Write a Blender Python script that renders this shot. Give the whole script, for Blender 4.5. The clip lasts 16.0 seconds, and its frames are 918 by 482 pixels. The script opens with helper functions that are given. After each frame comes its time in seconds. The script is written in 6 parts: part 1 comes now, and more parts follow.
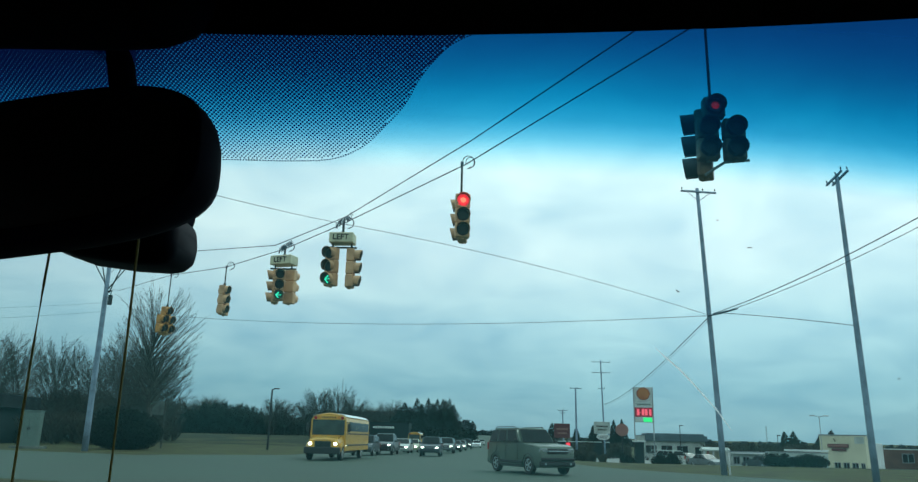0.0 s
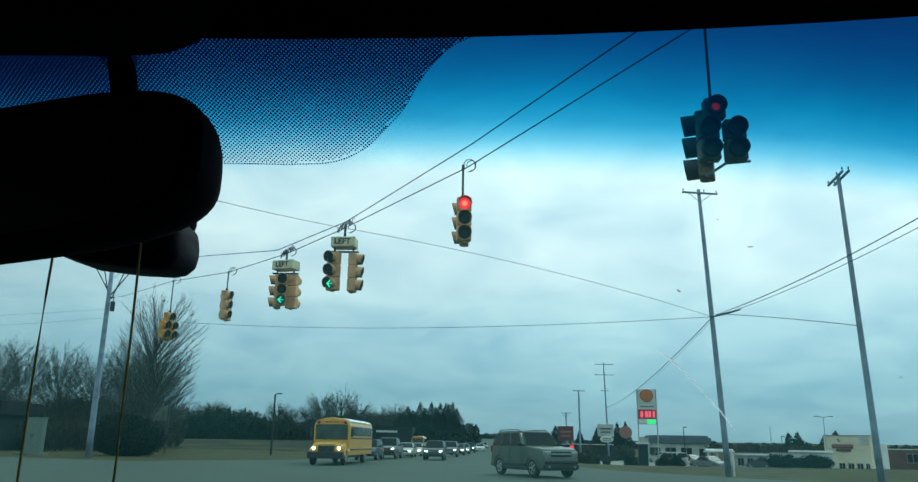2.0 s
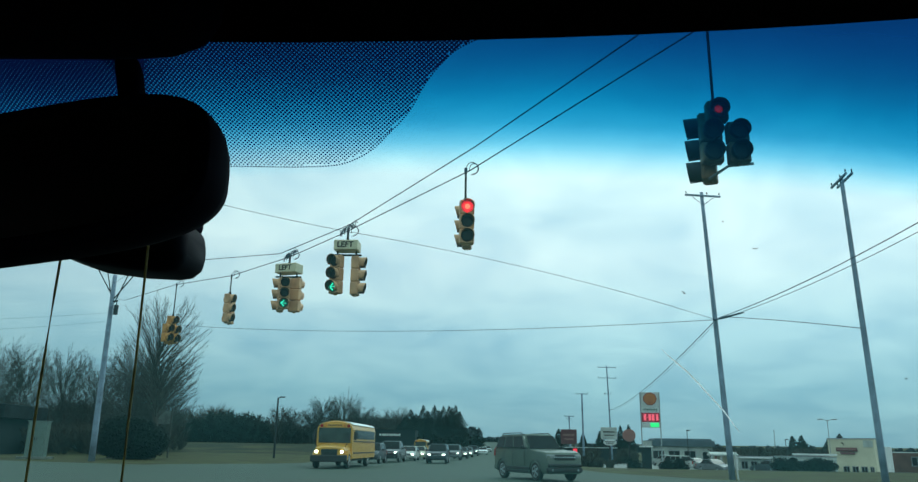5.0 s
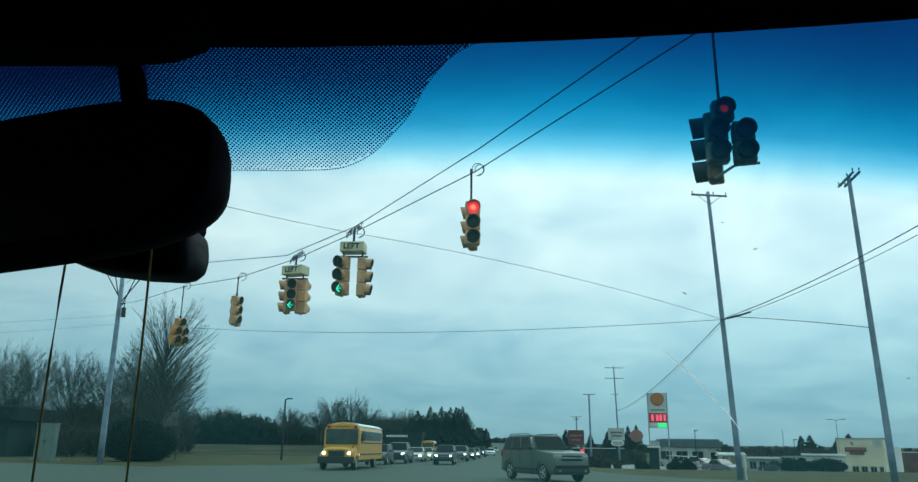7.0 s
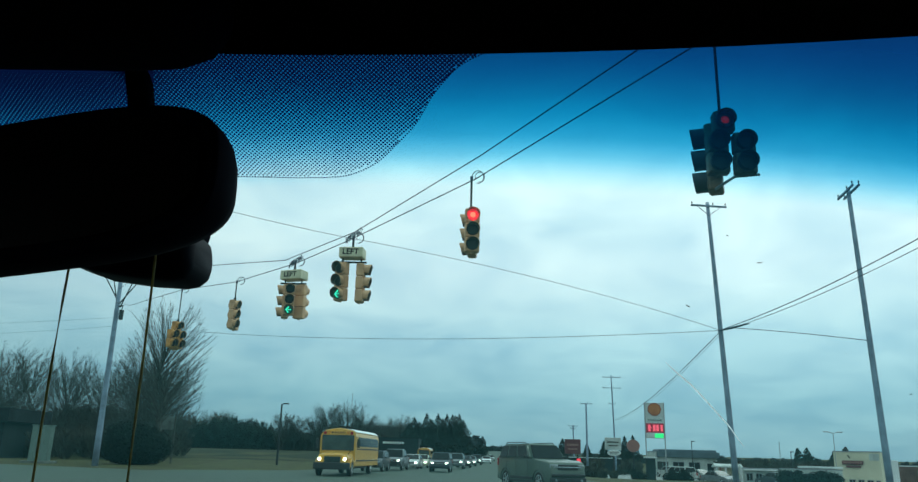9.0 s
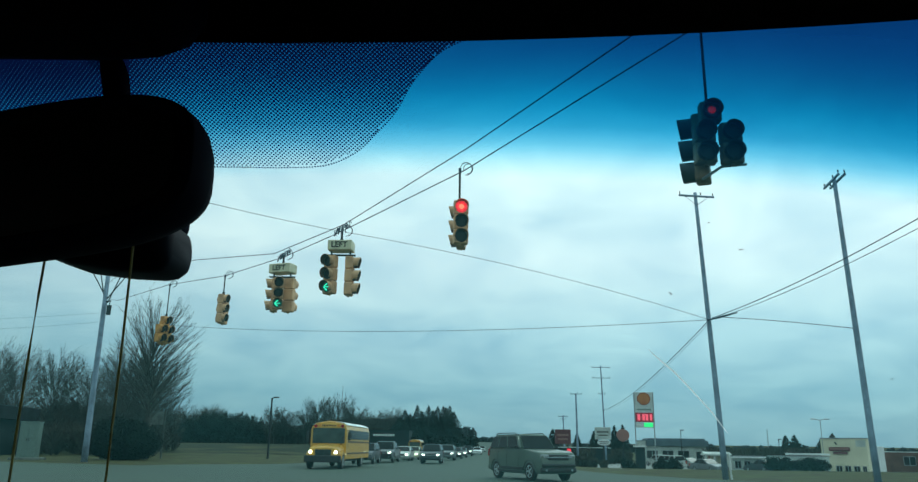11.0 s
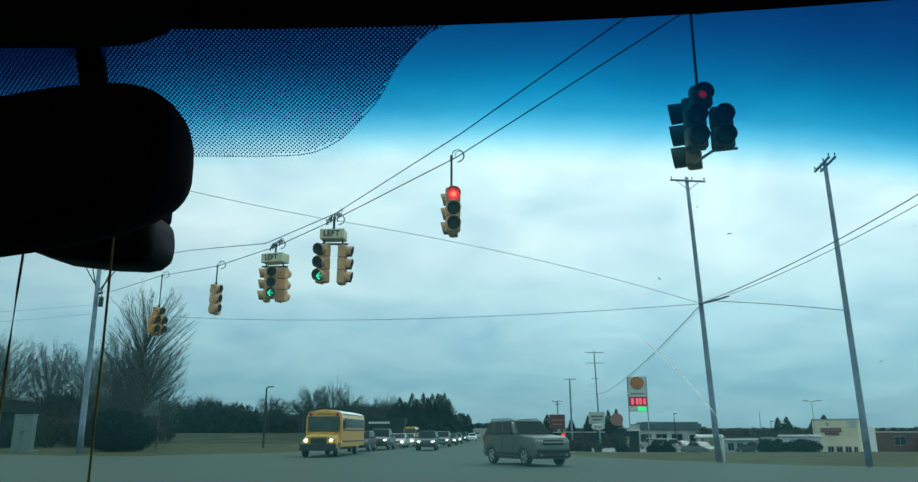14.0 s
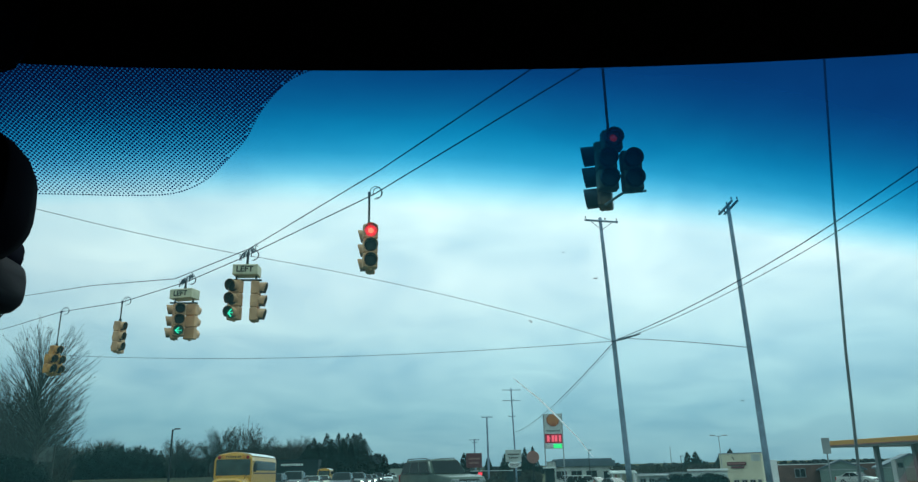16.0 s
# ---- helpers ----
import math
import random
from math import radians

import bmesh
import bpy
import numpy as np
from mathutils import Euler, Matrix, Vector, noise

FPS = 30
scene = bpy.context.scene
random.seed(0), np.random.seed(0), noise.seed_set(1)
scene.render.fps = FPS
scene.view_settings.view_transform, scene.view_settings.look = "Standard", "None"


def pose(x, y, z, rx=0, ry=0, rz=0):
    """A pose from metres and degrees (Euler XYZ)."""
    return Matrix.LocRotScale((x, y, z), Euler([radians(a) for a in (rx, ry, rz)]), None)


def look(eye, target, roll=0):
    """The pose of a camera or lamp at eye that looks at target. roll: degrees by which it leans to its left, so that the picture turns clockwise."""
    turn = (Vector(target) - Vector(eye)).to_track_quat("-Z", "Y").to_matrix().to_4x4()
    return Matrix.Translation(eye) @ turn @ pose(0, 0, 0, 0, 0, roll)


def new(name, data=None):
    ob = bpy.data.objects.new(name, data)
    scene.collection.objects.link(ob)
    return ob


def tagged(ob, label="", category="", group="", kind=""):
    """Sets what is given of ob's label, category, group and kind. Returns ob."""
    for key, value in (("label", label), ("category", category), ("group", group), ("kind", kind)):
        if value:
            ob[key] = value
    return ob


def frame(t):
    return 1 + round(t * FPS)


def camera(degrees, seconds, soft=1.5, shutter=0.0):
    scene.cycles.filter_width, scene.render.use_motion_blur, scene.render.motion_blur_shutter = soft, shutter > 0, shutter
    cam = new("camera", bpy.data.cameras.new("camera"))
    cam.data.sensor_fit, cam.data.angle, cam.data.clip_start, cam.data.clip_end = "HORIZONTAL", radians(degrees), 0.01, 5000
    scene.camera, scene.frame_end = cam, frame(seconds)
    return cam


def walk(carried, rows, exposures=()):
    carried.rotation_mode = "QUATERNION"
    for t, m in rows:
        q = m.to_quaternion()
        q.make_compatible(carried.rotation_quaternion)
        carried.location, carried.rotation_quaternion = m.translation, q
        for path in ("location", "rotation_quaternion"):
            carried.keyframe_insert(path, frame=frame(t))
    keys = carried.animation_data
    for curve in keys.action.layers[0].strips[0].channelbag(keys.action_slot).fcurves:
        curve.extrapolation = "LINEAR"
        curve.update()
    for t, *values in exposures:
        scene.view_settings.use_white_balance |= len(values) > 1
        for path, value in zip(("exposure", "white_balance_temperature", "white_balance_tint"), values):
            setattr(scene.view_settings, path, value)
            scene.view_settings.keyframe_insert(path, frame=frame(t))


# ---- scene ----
cam = camera(63.0, 16.0, soft=1.4)
PATH = [
    (0.0, pose(-0.0000, 0.0000, 1.4500, 104.863, -1.300, 0.000)),
    (0.5, pose(0.0013, -0.0001, 1.4486, 104.781, -0.855, 0.002)),
    (1.0, pose(0.0014, -0.0011, 1.4477, 104.751, -0.458, 0.600)),
    (1.5, pose(0.0015, -0.0006, 1.4475, 104.816, -0.454, 0.283)),
    (2.0, pose(0.0005, -0.0012, 1.4485, 105.114, -0.857, 0.256)),
    (2.5, pose(-0.0003, -0.0009, 1.4494, 105.215, -1.218, 0.361)),
    (3.0, pose(-0.0006, -0.0014, 1.4494, 105.426, -1.220, 0.303)),
    (3.5, pose(-0.0002, -0.0033, 1.4482, 105.461, -0.971, 0.453)),
    (4.0, pose(-0.0014, -0.0013, 1.4475, 105.227, -0.700, 0.310)),
    (6.5, pose(0.0012, -0.0055, 1.4475, 105.572, -0.920, 0.977)),
    (7.0, pose(0.0024, -0.0059, 1.4473, 105.417, -0.660, 1.010)),
    (7.5, pose(0.0021, -0.0058, 1.4470, 105.370, -0.594, 1.083)),
    (8.0, pose(0.0003, -0.0052, 1.4481, 105.607, -0.951, 0.814)),
    (8.5, pose(-0.0014, -0.0054, 1.4493, 105.967, -1.403, 0.805)),
    (11.0, pose(0.0039, -0.0030, 1.4479, 105.366, -0.745, 0.051)),
    (11.5, pose(0.0063, 0.0003, 1.4496, 104.999, -0.692, -0.587)),
    (12.0, pose(0.0085, 0.0003, 1.4510, 104.956, -0.591, -0.595)),
    (12.5, pose(0.0076, 0.0010, 1.4506, 104.667, -0.445, -0.539)),
    (13.0, pose(0.0071, 0.0007, 1.4501, 104.626, -0.091, -0.392)),
    (13.5, pose(0.0075, 0.0013, 1.4492, 104.313, 0.186, -0.231)),
    (14.0, pose(0.0079, 0.0019, 1.4493, 104.397, 0.072, -0.316)),
    (14.5, pose(0.0064, 0.0014, 1.4501, 104.758, -0.531, -0.493)),
    (15.0, pose(0.0066, 0.0012, 1.4510, 104.978, -0.809, -1.077)),
    (15.5, pose(0.0259, 0.0056, 1.4510, 105.706, 0.028, -5.069)),
    (16.0, pose(0.0405, -0.0045, 1.4521, 107.167, 1.171, -6.437)),
]
walk(cam, PATH)

# ---------------------------------------------------------------- sky and sun
world = bpy.data.worlds.new("overcast_sky")
scene.world = world
world.use_nodes = True
wn, wl = world.node_tree.nodes, world.node_tree.links
wn.clear()


def wnode(kind, **values):
    n = wn.new(kind)
    for k, v in values.items():
        n.inputs[k].default_value = v
    return n


SUN_EL, SUN_AZ = radians(45), radians(38)
sky = wn.new("ShaderNodeTexSky")
sky.sky_type, sky.sun_disc = "NISHITA", False
sky.sun_elevation, sky.sun_rotation = SUN_EL, SUN_AZ
clear = wnode("ShaderNodeBackground", Strength=0.08)
wl.new(sky.outputs[0], clear.inputs["Color"])
coord = wn.new("ShaderNodeTexCoord")
sep = wn.new("ShaderNodeSeparateXYZ")
wl.new(coord.outputs["Generated"], sep.inputs[0])
# cloud layer: the direction laid on a flat cloud base
lift = wn.new("ShaderNodeMath")
lift.operation, lift.inputs[1].default_value = "ADD", 0.30
wl.new(sep.outputs["Z"], lift.inputs[0])
flat = wn.new("ShaderNodeVectorMath")
flat.operation = "DIVIDE"
comb = wn.new("ShaderNodeCombineXYZ")
for k in "XYZ":
    wl.new(lift.outputs[0], comb.inputs[k])
wl.new(coord.outputs["Generated"], flat.inputs[0])
wl.new(comb.outputs[0], flat.inputs[1])
puffs = wnode("ShaderNodeTexNoise", Scale=3.3, Detail=7.0, Roughness=0.56, Distortion=0.45)
wl.new(flat.outputs[0], puffs.inputs["Vector"])
# overcast gradient from the grey horizon to the brighter vault
grade = wn.new("ShaderNodeValToRGB")
wl.new(sep.outputs["Z"], grade.inputs[0])
e = grade.color_ramp.elements
e[0].position, e[0].color = 0.0, (0.28, 0.42, 0.50, 1)
e[1].position, e[1].color = 1.0, (1.12, 1.30, 1.30, 1)
for at, c in ((0.07, (0.37, 0.53, 0.61)), (0.14, (0.565, 0.69, 0.76)), (0.24, (0.91, 0.90, 0.93)), (0.42, (0.97, 0.995, 1.02))):
    k = e.new(at)
    k.color = (*c, 1)
thick = wn.new("ShaderNodeValToRGB")               # thin grey-blue gaps between paler cloud
wl.new(puffs.outputs["Fac"], thick.inputs[0])
te = thick.color_ramp.elements
te[0].position, te[0].color = 0.30, (0.75, 0.84, 0.92, 1)
te[1].position, te[1].color = 0.70, (1.19, 1.15, 1.12, 1)
shade = wn.new("ShaderNodeVectorMath")
shade.operation = "MULTIPLY"
wl.new(grade.outputs[0], shade.inputs[0])
wl.new(thick.outputs[0], shade.inputs[1])
# the cloud is brighter on the side of the hidden sun
toward = wn.new("ShaderNodeVectorMath")
toward.operation = "DOT_PRODUCT"
toward.inputs[1].default_value = (math.sin(SUN_AZ) * math.cos(SUN_EL), math.cos(SUN_AZ) * math.cos(SUN_EL), math.sin(SUN_EL))
wl.new(coord.outputs["Generated"], toward.inputs[0])
lit = wn.new("ShaderNodeMapRange")
for k, v in (("From Min", 0.30), ("From Max", 0.90), ("To Min", 0.82), ("To Max", 1.17)):
    lit.inputs[k].default_value = v
wl.new(toward.outputs["Value"], lit.inputs["Value"])
warm = wn.new("ShaderNodeVectorMath")
warm.operation = "SCALE"
wl.new(shade.outputs[0], warm.inputs[0])
wl.new(lit.outputs[0], warm.inputs["Scale"])
clouds = wnode("ShaderNodeBackground", Strength=1.0)
wl.new(warm.outputs[0], clouds.inputs["Color"])
both = wnode("ShaderNodeMixShader", Fac=0.93)
wl.new(clear.outputs[0], both.inputs[1])
wl.new(clouds.outputs[0], both.inputs[2])
wout = wn.new("ShaderNodeOutputWorld")
wl.new(both.outputs[0], wout.inputs[0])

sun_data = bpy.data.lights.new("sun", "SUN")
sun_data.energy, sun_data.angle, sun_data.color = 0.6, radians(20), (1.0, 0.97, 0.93)
sun_lamp = new("sun", sun_data)
sun_lamp.matrix_world = look((0, 0, 60), (-60 * math.sin(SUN_AZ) * math.cos(SUN_EL), -60 * math.cos(SUN_AZ) * math.cos(SUN_EL), 60 - 60 * math.sin(SUN_EL)))

# ---------------------------------------------------------------- materials


def mat(name, color, rough=0.6, metal=0.0, vary=0.25, scale=6.0, fine=60.0, bump=0.0, glow=0.0, second=None, spread=(0.35, 0.65), per_object=0.0, coat=0.0, sheen=None):
    """A procedural surface: two scales of noise in colour, roughness and relief."""
    m = bpy.data.materials.new(name)
    m.use_nodes = True
    n, l = m.node_tree.nodes, m.node_tree.links
    b = n["Principled BSDF"]
    b.inputs["Roughness"].default_value, b.inputs["Metallic"].default_value = rough, metal
    b.inputs["Coat Weight"].default_value = coat
    b.inputs["Specular IOR Level"].default_value = sheen if sheen is not None else (0.08 if rough >= 0.88 else 0.5)
    tc = n.new("ShaderNodeTexCoord")
    big, small = n.new("ShaderNodeTexNoise"), n.new("ShaderNodeTexNoise")
    for t, s, d in ((big, scale, 4.0), (small, fine, 3.0)):
        t.inputs["Scale"].default_value, t.inputs["Detail"].default_value = s, d
        l.new(tc.outputs["Object"], t.inputs["Vector"])
    ramp = n.new("ShaderNodeValToRGB")
    l.new(big.outputs["Fac"], ramp.inputs[0])
    lo = second or tuple(c * (1 - vary) for c in color)
    hi = color if second else tuple(min(1, c * (1 + vary)) for c in color)
    ramp.color_ramp.elements[0].position, ramp.color_ramp.elements[1].position = spread
    ramp.color_ramp.elements[0].color, ramp.color_ramp.elements[1].color = (*lo, 1), (*hi, 1)
    mix = n.new("ShaderNodeMix")
    mix.data_type, mix.blend_type = "RGBA", "MULTIPLY"
    l.new(ramp.outputs[0], mix.inputs["A"])
    grain = n.new("ShaderNodeMapRange")
    grain.inputs["To Min"].default_value, grain.inputs["To Max"].default_value = 1 - vary, 1 + vary
    l.new(small.outputs["Fac"], grain.inputs["Value"])
    l.new(grain.outputs[0], mix.inputs["B"])
    mix.inputs["Factor"].default_value = 1.0
    out = mix.outputs["Result"]
    if per_object:
        info, hue = n.new("ShaderNodeObjectInfo"), n.new("ShaderNodeHueSaturation")
        amount = n.new("ShaderNodeMapRange")
        amount.inputs["To Min"].default_value, amount.inputs["To Max"].default_value = 1 - per_object, 1 + per_object
        l.new(info.outputs["Random"], amount.inputs["Value"])
        l.new(amount.outputs[0], hue.inputs["Value"])
        l.new(out, hue.inputs["Color"])
        out = hue.outputs[0]
    l.new(out, b.inputs["Base Color"])
    wear = n.new("ShaderNodeMapRange")
    wear.inputs["To Min"].default_value, wear.inputs["To Max"].default_value = max(0.02, rough - 0.12), min(1, rough + 0.12)
    l.new(big.outputs["Fac"], wear.inputs["Value"])
    l.new(wear.outputs[0], b.inputs["Roughness"])
    if bump:
        bp = n.new("ShaderNodeBump")
        bp.inputs["Strength"].default_value, bp.inputs["Distance"].default_value = bump, 0.02
        l.new(small.outputs["Fac"], bp.inputs["Height"])
        l.new(bp.outputs[0], b.inputs["Normal"])
    if glow:
        b.inputs["Emission Color"].default_value, b.inputs["Emission Strength"].default_value = (*color, 1), glow
    return m


def glass_mat(name, tint, band=None, gloss=0.03, veil=0.0, haze=(0.80, 0.93, 1.0)):
    """Clear glass; band: stops of (height, colour) of a shade band inside it; also takes share and colour of an added
    haze film.
    """
    m = bpy.data.materials.new(name)
    m.use_nodes = True
    n, l = m.node_tree.nodes, m.node_tree.links
    n.clear()
    out, mix = n.new("ShaderNodeOutputMaterial"), n.new("ShaderNodeMixShader")
    see, shine = n.new("ShaderNodeBsdfTransparent"), n.new("ShaderNodeBsdfGlossy")
    see.inputs[0].default_value = (*tint, 1)
    shine.inputs["Roughness"].default_value = 0.02
    fres = n.new("ShaderNodeFresnel")
    fres.inputs["IOR"].default_value = 1.2
    half = n.new("ShaderNodeMath")
    half.operation, half.inputs[1].default_value = "MULTIPLY", gloss * 10
    l.new(fres.outputs[0], half.inputs[0])
    l.new(half.outputs[0], mix.inputs[0])
    # haze added to the glass: a translucent film lifts dark tones behind it
    if veil:
        film, scatter, hz, amount = n.new("ShaderNodeMixShader"), n.new("ShaderNodeBsdfTranslucent"), n.new("ShaderNodeTexNoise"), n.new("ShaderNodeMapRange")
        scatter.inputs[0].default_value = (*haze, 1)
        gc = n.new("ShaderNodeTexCoord")
        hz.inputs["Scale"].default_value, hz.inputs["Detail"].default_value = 5.0, 5.0
        l.new(gc.outputs["Object"], hz.inputs["Vector"])
        amount.inputs["From Min"].default_value, amount.inputs["From Max"].default_value = 0.3, 0.7
        amount.inputs["To Min"].default_value, amount.inputs["To Max"].default_value = veil * 0.6, veil * 1.4
        l.new(hz.outputs["Fac"], amount.inputs["Value"])
        across, side, veil_mix = n.new("ShaderNodeSeparateXYZ"), n.new("ShaderNodeMapRange"), n.new("ShaderNodeMath")   # the haze grows towards +x
        l.new(gc.outputs["Object"], across.inputs[0])
        l.new(across.outputs["X"], side.inputs["Value"])
        side.inputs["From Min"].default_value, side.inputs["From Max"].default_value = -0.38, 0.38
        side.inputs["To Min"].default_value, side.inputs["To Max"].default_value = 1.15, 1.4
        veil_mix.operation = "MULTIPLY"
        l.new(amount.outputs[0], veil_mix.inputs[0])
        l.new(side.outputs[0], veil_mix.inputs[1])
        l.new(veil_mix.outputs[0], film.inputs[0])
        l.new(see.outputs[0], film.inputs[1])
        l.new(scatter.outputs[0], film.inputs[2])
        l.new(film.outputs[0], mix.inputs[1])
    else:
        l.new(see.outputs[0], mix.inputs[1])
    l.new(shine.outputs[0], mix.inputs[2])
    l.new(mix.outputs[0], out.inputs[0])
    if band:
        tc, sp, ramp = n.new("ShaderNodeTexCoord"), n.new("ShaderNodeSeparateXYZ"), n.new("ShaderNodeValToRGB")
        fit, wob, add = n.new("ShaderNodeMapRange"), n.new("ShaderNodeTexNoise"), n.new("ShaderNodeMath")
        l.new(tc.outputs["Object"], sp.inputs[0])
        l.new(tc.outputs["Object"], wob.inputs["Vector"])
        wob.inputs["Scale"].default_value = 3.0
        bow, off = n.new("ShaderNodeMath"), n.new("ShaderNodeMath")     # the band dips towards the sides
        off.operation, off.inputs[1].default_value = "SUBTRACT", 0.0
        bow.operation = "MULTIPLY"
        l.new(sp.outputs["X"], off.inputs[0])
        l.new(off.outputs[0], bow.inputs[0])
        l.new(off.outputs[0], bow.inputs[1])
        dip = n.new("ShaderNodeMath")
        dip.operation, dip.inputs[1].default_value = "MULTIPLY_ADD", 0.20
        l.new(bow.outputs[0], dip.inputs[0])
        l.new(sp.outputs["Y"], dip.inputs[2])
        add.operation = "MULTIPLY_ADD"
        add.inputs[1].default_value = 0.012
        l.new(wob.outputs["Fac"], add.inputs[0])
        l.new(dip.outputs[0], add.inputs[2])
        fit.inputs["From Min"].default_value, fit.inputs["From Max"].default_value = band[0][0] + 0.006, band[-1][0] + 0.006
        l.new(add.outputs[0], fit.inputs["Value"])
        l.new(fit.outputs[0], ramp.inputs[0])
        lo, hi = band[0][0], band[-1][0]
        ramp.color_ramp.interpolation = "B_SPLINE"
        el = ramp.color_ramp.elements
        el[0].color, el[1].color = (*band[0][1], 1), (*band[-1][1], 1)
        for v, c in band[1:-1]:
            el.new((v - lo) / (hi - lo)).color = (*c, 1)
        l.new(ramp.outputs[0], see.inputs[0])
        if veil:                                      # the band's own film ends with the band
            only = n.new("ShaderNodeMath")
            only.operation = "MULTIPLY"
            l.new(veil_mix.outputs[0], only.inputs[0])
            l.new(fit.outputs[0], only.inputs[1])
            l.new(only.outputs[0], film.inputs[0])
    return m


ASPHALT = mat("worn_asphalt", (0.041, 0.063, 0.047), 0.8, sheen=0.25, vary=0.16, scale=0.22, fine=9.0, bump=0.15)
GRASS = mat("winter_grass", (0.070, 0.072, 0.028), 0.9, vary=0.45, scale=0.45, fine=3.0, bump=0.5, second=(0.044, 0.038, 0.018), spread=(0.40, 0.60))
GRASS_DRY = mat("dry_field", (0.064, 0.056, 0.024), 0.95, vary=0.35, scale=0.11, fine=1.5, bump=0.4, second=(0.020, 0.026, 0.013), spread=(0.46, 0.68))
LOT = mat("parking_asphalt", (0.20, 0.20, 0.19), 0.85, vary=0.15, scale=0.1, fine=6.0)
POLE_WOOD = mat("weathered_pole_wood", (0.205, 0.265, 0.345), 0.85, vary=0.25, scale=1.5, fine=22.0, bump=0.4)
CABLE = mat("cable_black", (0.016, 0.042, 0.075), 0.6, vary=0.1)
STEEL = mat("galvanised_steel", (0.30, 0.31, 0.32), 0.45, 0.8, vary=0.15)
DARK_STEEL = mat("dark_painted_steel", (0.022, 0.025, 0.028), 0.6, 0.0, vary=0.2, sheen=0.25)
SIGNAL_YELLOW = mat("faded_signal_yellow", (0.60, 0.33, 0.165), 0.55, vary=0.22, scale=5.0, fine=40.0, per_object=0.12)
VISOR_IN = mat("signal_black", (0.015, 0.015, 0.014), 0.6, vary=0.2)
LENS_OFF = mat("unlit_lens", (0.028, 0.030, 0.028), 0.35, vary=0.3, scale=30, sheen=0.12)
VISOR_TAN = mat("faded_visor_inside", (0.075, 0.052, 0.034), 0.7, vary=0.25)
RED_ON = mat("red_lens_lit", (1.0, 0.03, 0.045), 0.3, vary=0.02, glow=0.9)
RED_CORE = mat("red_lens_core", (1.0, 0.0055, 0.003), 0.3, vary=0.02, glow=55.0)
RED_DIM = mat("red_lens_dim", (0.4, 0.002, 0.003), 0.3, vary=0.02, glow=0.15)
SIGNAL_ORANGE = mat("orange_signal_yellow", (0.52, 0.23, 0.045), 0.55, vary=0.25, scale=5.0, fine=40.0)
LENS_GREEN = mat("green_lens_dim", (0.010, 0.075, 0.052), 0.3, vary=0.2, scale=20, glow=0.35)
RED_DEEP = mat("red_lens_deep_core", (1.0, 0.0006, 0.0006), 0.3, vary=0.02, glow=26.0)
GREEN_ON = mat("green_arrow_lit", (0.05, 0.80, 0.50), 0.3, vary=0.05, glow=1.0)
# signal yellow of the near head, its backlit shade put into the colour
SIGNAL_SHADED = mat("shaded_signal_yellow", (0.21, 0.115, 0.060), 0.6, vary=0.3, scale=5.0, fine=40.0)
SIGN_FACE = mat("sign_box_cream", (0.62, 0.56, 0.38), 0.55, vary=0.15, scale=4, fine=30)
SIGN_INK = mat("sign_lettering", (0.02, 0.022, 0.018), 0.6, vary=0.1)
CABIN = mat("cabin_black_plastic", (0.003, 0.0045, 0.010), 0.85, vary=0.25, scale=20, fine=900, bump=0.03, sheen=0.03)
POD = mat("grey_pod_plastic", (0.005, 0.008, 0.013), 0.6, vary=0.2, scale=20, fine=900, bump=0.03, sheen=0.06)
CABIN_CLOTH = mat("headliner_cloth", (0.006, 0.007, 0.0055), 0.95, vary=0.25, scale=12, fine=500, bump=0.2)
MIRROR = mat("mirror_glass", (0.55, 0.57, 0.57), 0.05, 1.0, vary=0.02)
FRIT = mat("ceramic_frit", (0.006, 0.008, 0.016), 0.6, vary=0.1, sheen=0.2)
CORD = mat("braided_cord", (0.19, 0.20, 0.10), 0.8, vary=0.3, scale=150, fine=900, bump=0.3)
SCRATCH = mat("glass_scratch", (0.75, 0.80, 0.82), 0.4, vary=0.1)
GRIME = mat("bug_spot", (0.10, 0.10, 0.09), 0.9, vary=0.3, scale=300)
OUR_PAINT = mat("own_car_paint", (0.03, 0.035, 0.04), 0.3, 0.3, vary=0.05, coat=0.5)
GLASS_CLEAR = glass_mat("windshield_glass", (0.735, 0.968, 0.95), gloss=0.003, veil=0.018, haze=(0.22, 0.90, 0.92))
GLASS_BAND = glass_mat("windshield_shade_band", (1, 1, 1), gloss=0.003, band=[
    (0.284, (1.0, 1.0, 1.0)), (0.296, (0.66, 0.92, 0.98)), (0.309, (0.16, 0.60, 0.83)), (0.325, (0.006, 0.33, 0.58)),
    (0.352, (0.002, 0.138, 0.31)), (0.380, (0.001, 0.047, 0.172)), (0.404, (0.001, 0.023, 0.104))], veil=0.042, haze=(0.02, 0.24, 0.85))
GLASS_SIDE = glass_mat("side_window_glass", (0.62, 0.72, 0.70))
CAR_GLASS = mat("tinted_car_glass", (0.008, 0.010, 0.011), 0.06, vary=0.2, scale=2, sheen=0.10)
BUS_GLASS = mat("bus_front_glass", (0.05, 0.066, 0.060), 0.08, vary=0.25, scale=1.5, sheen=0.35)
TYRE = mat("tyre_rubber", (0.018, 0.018, 0.018), 0.85, vary=0.2)
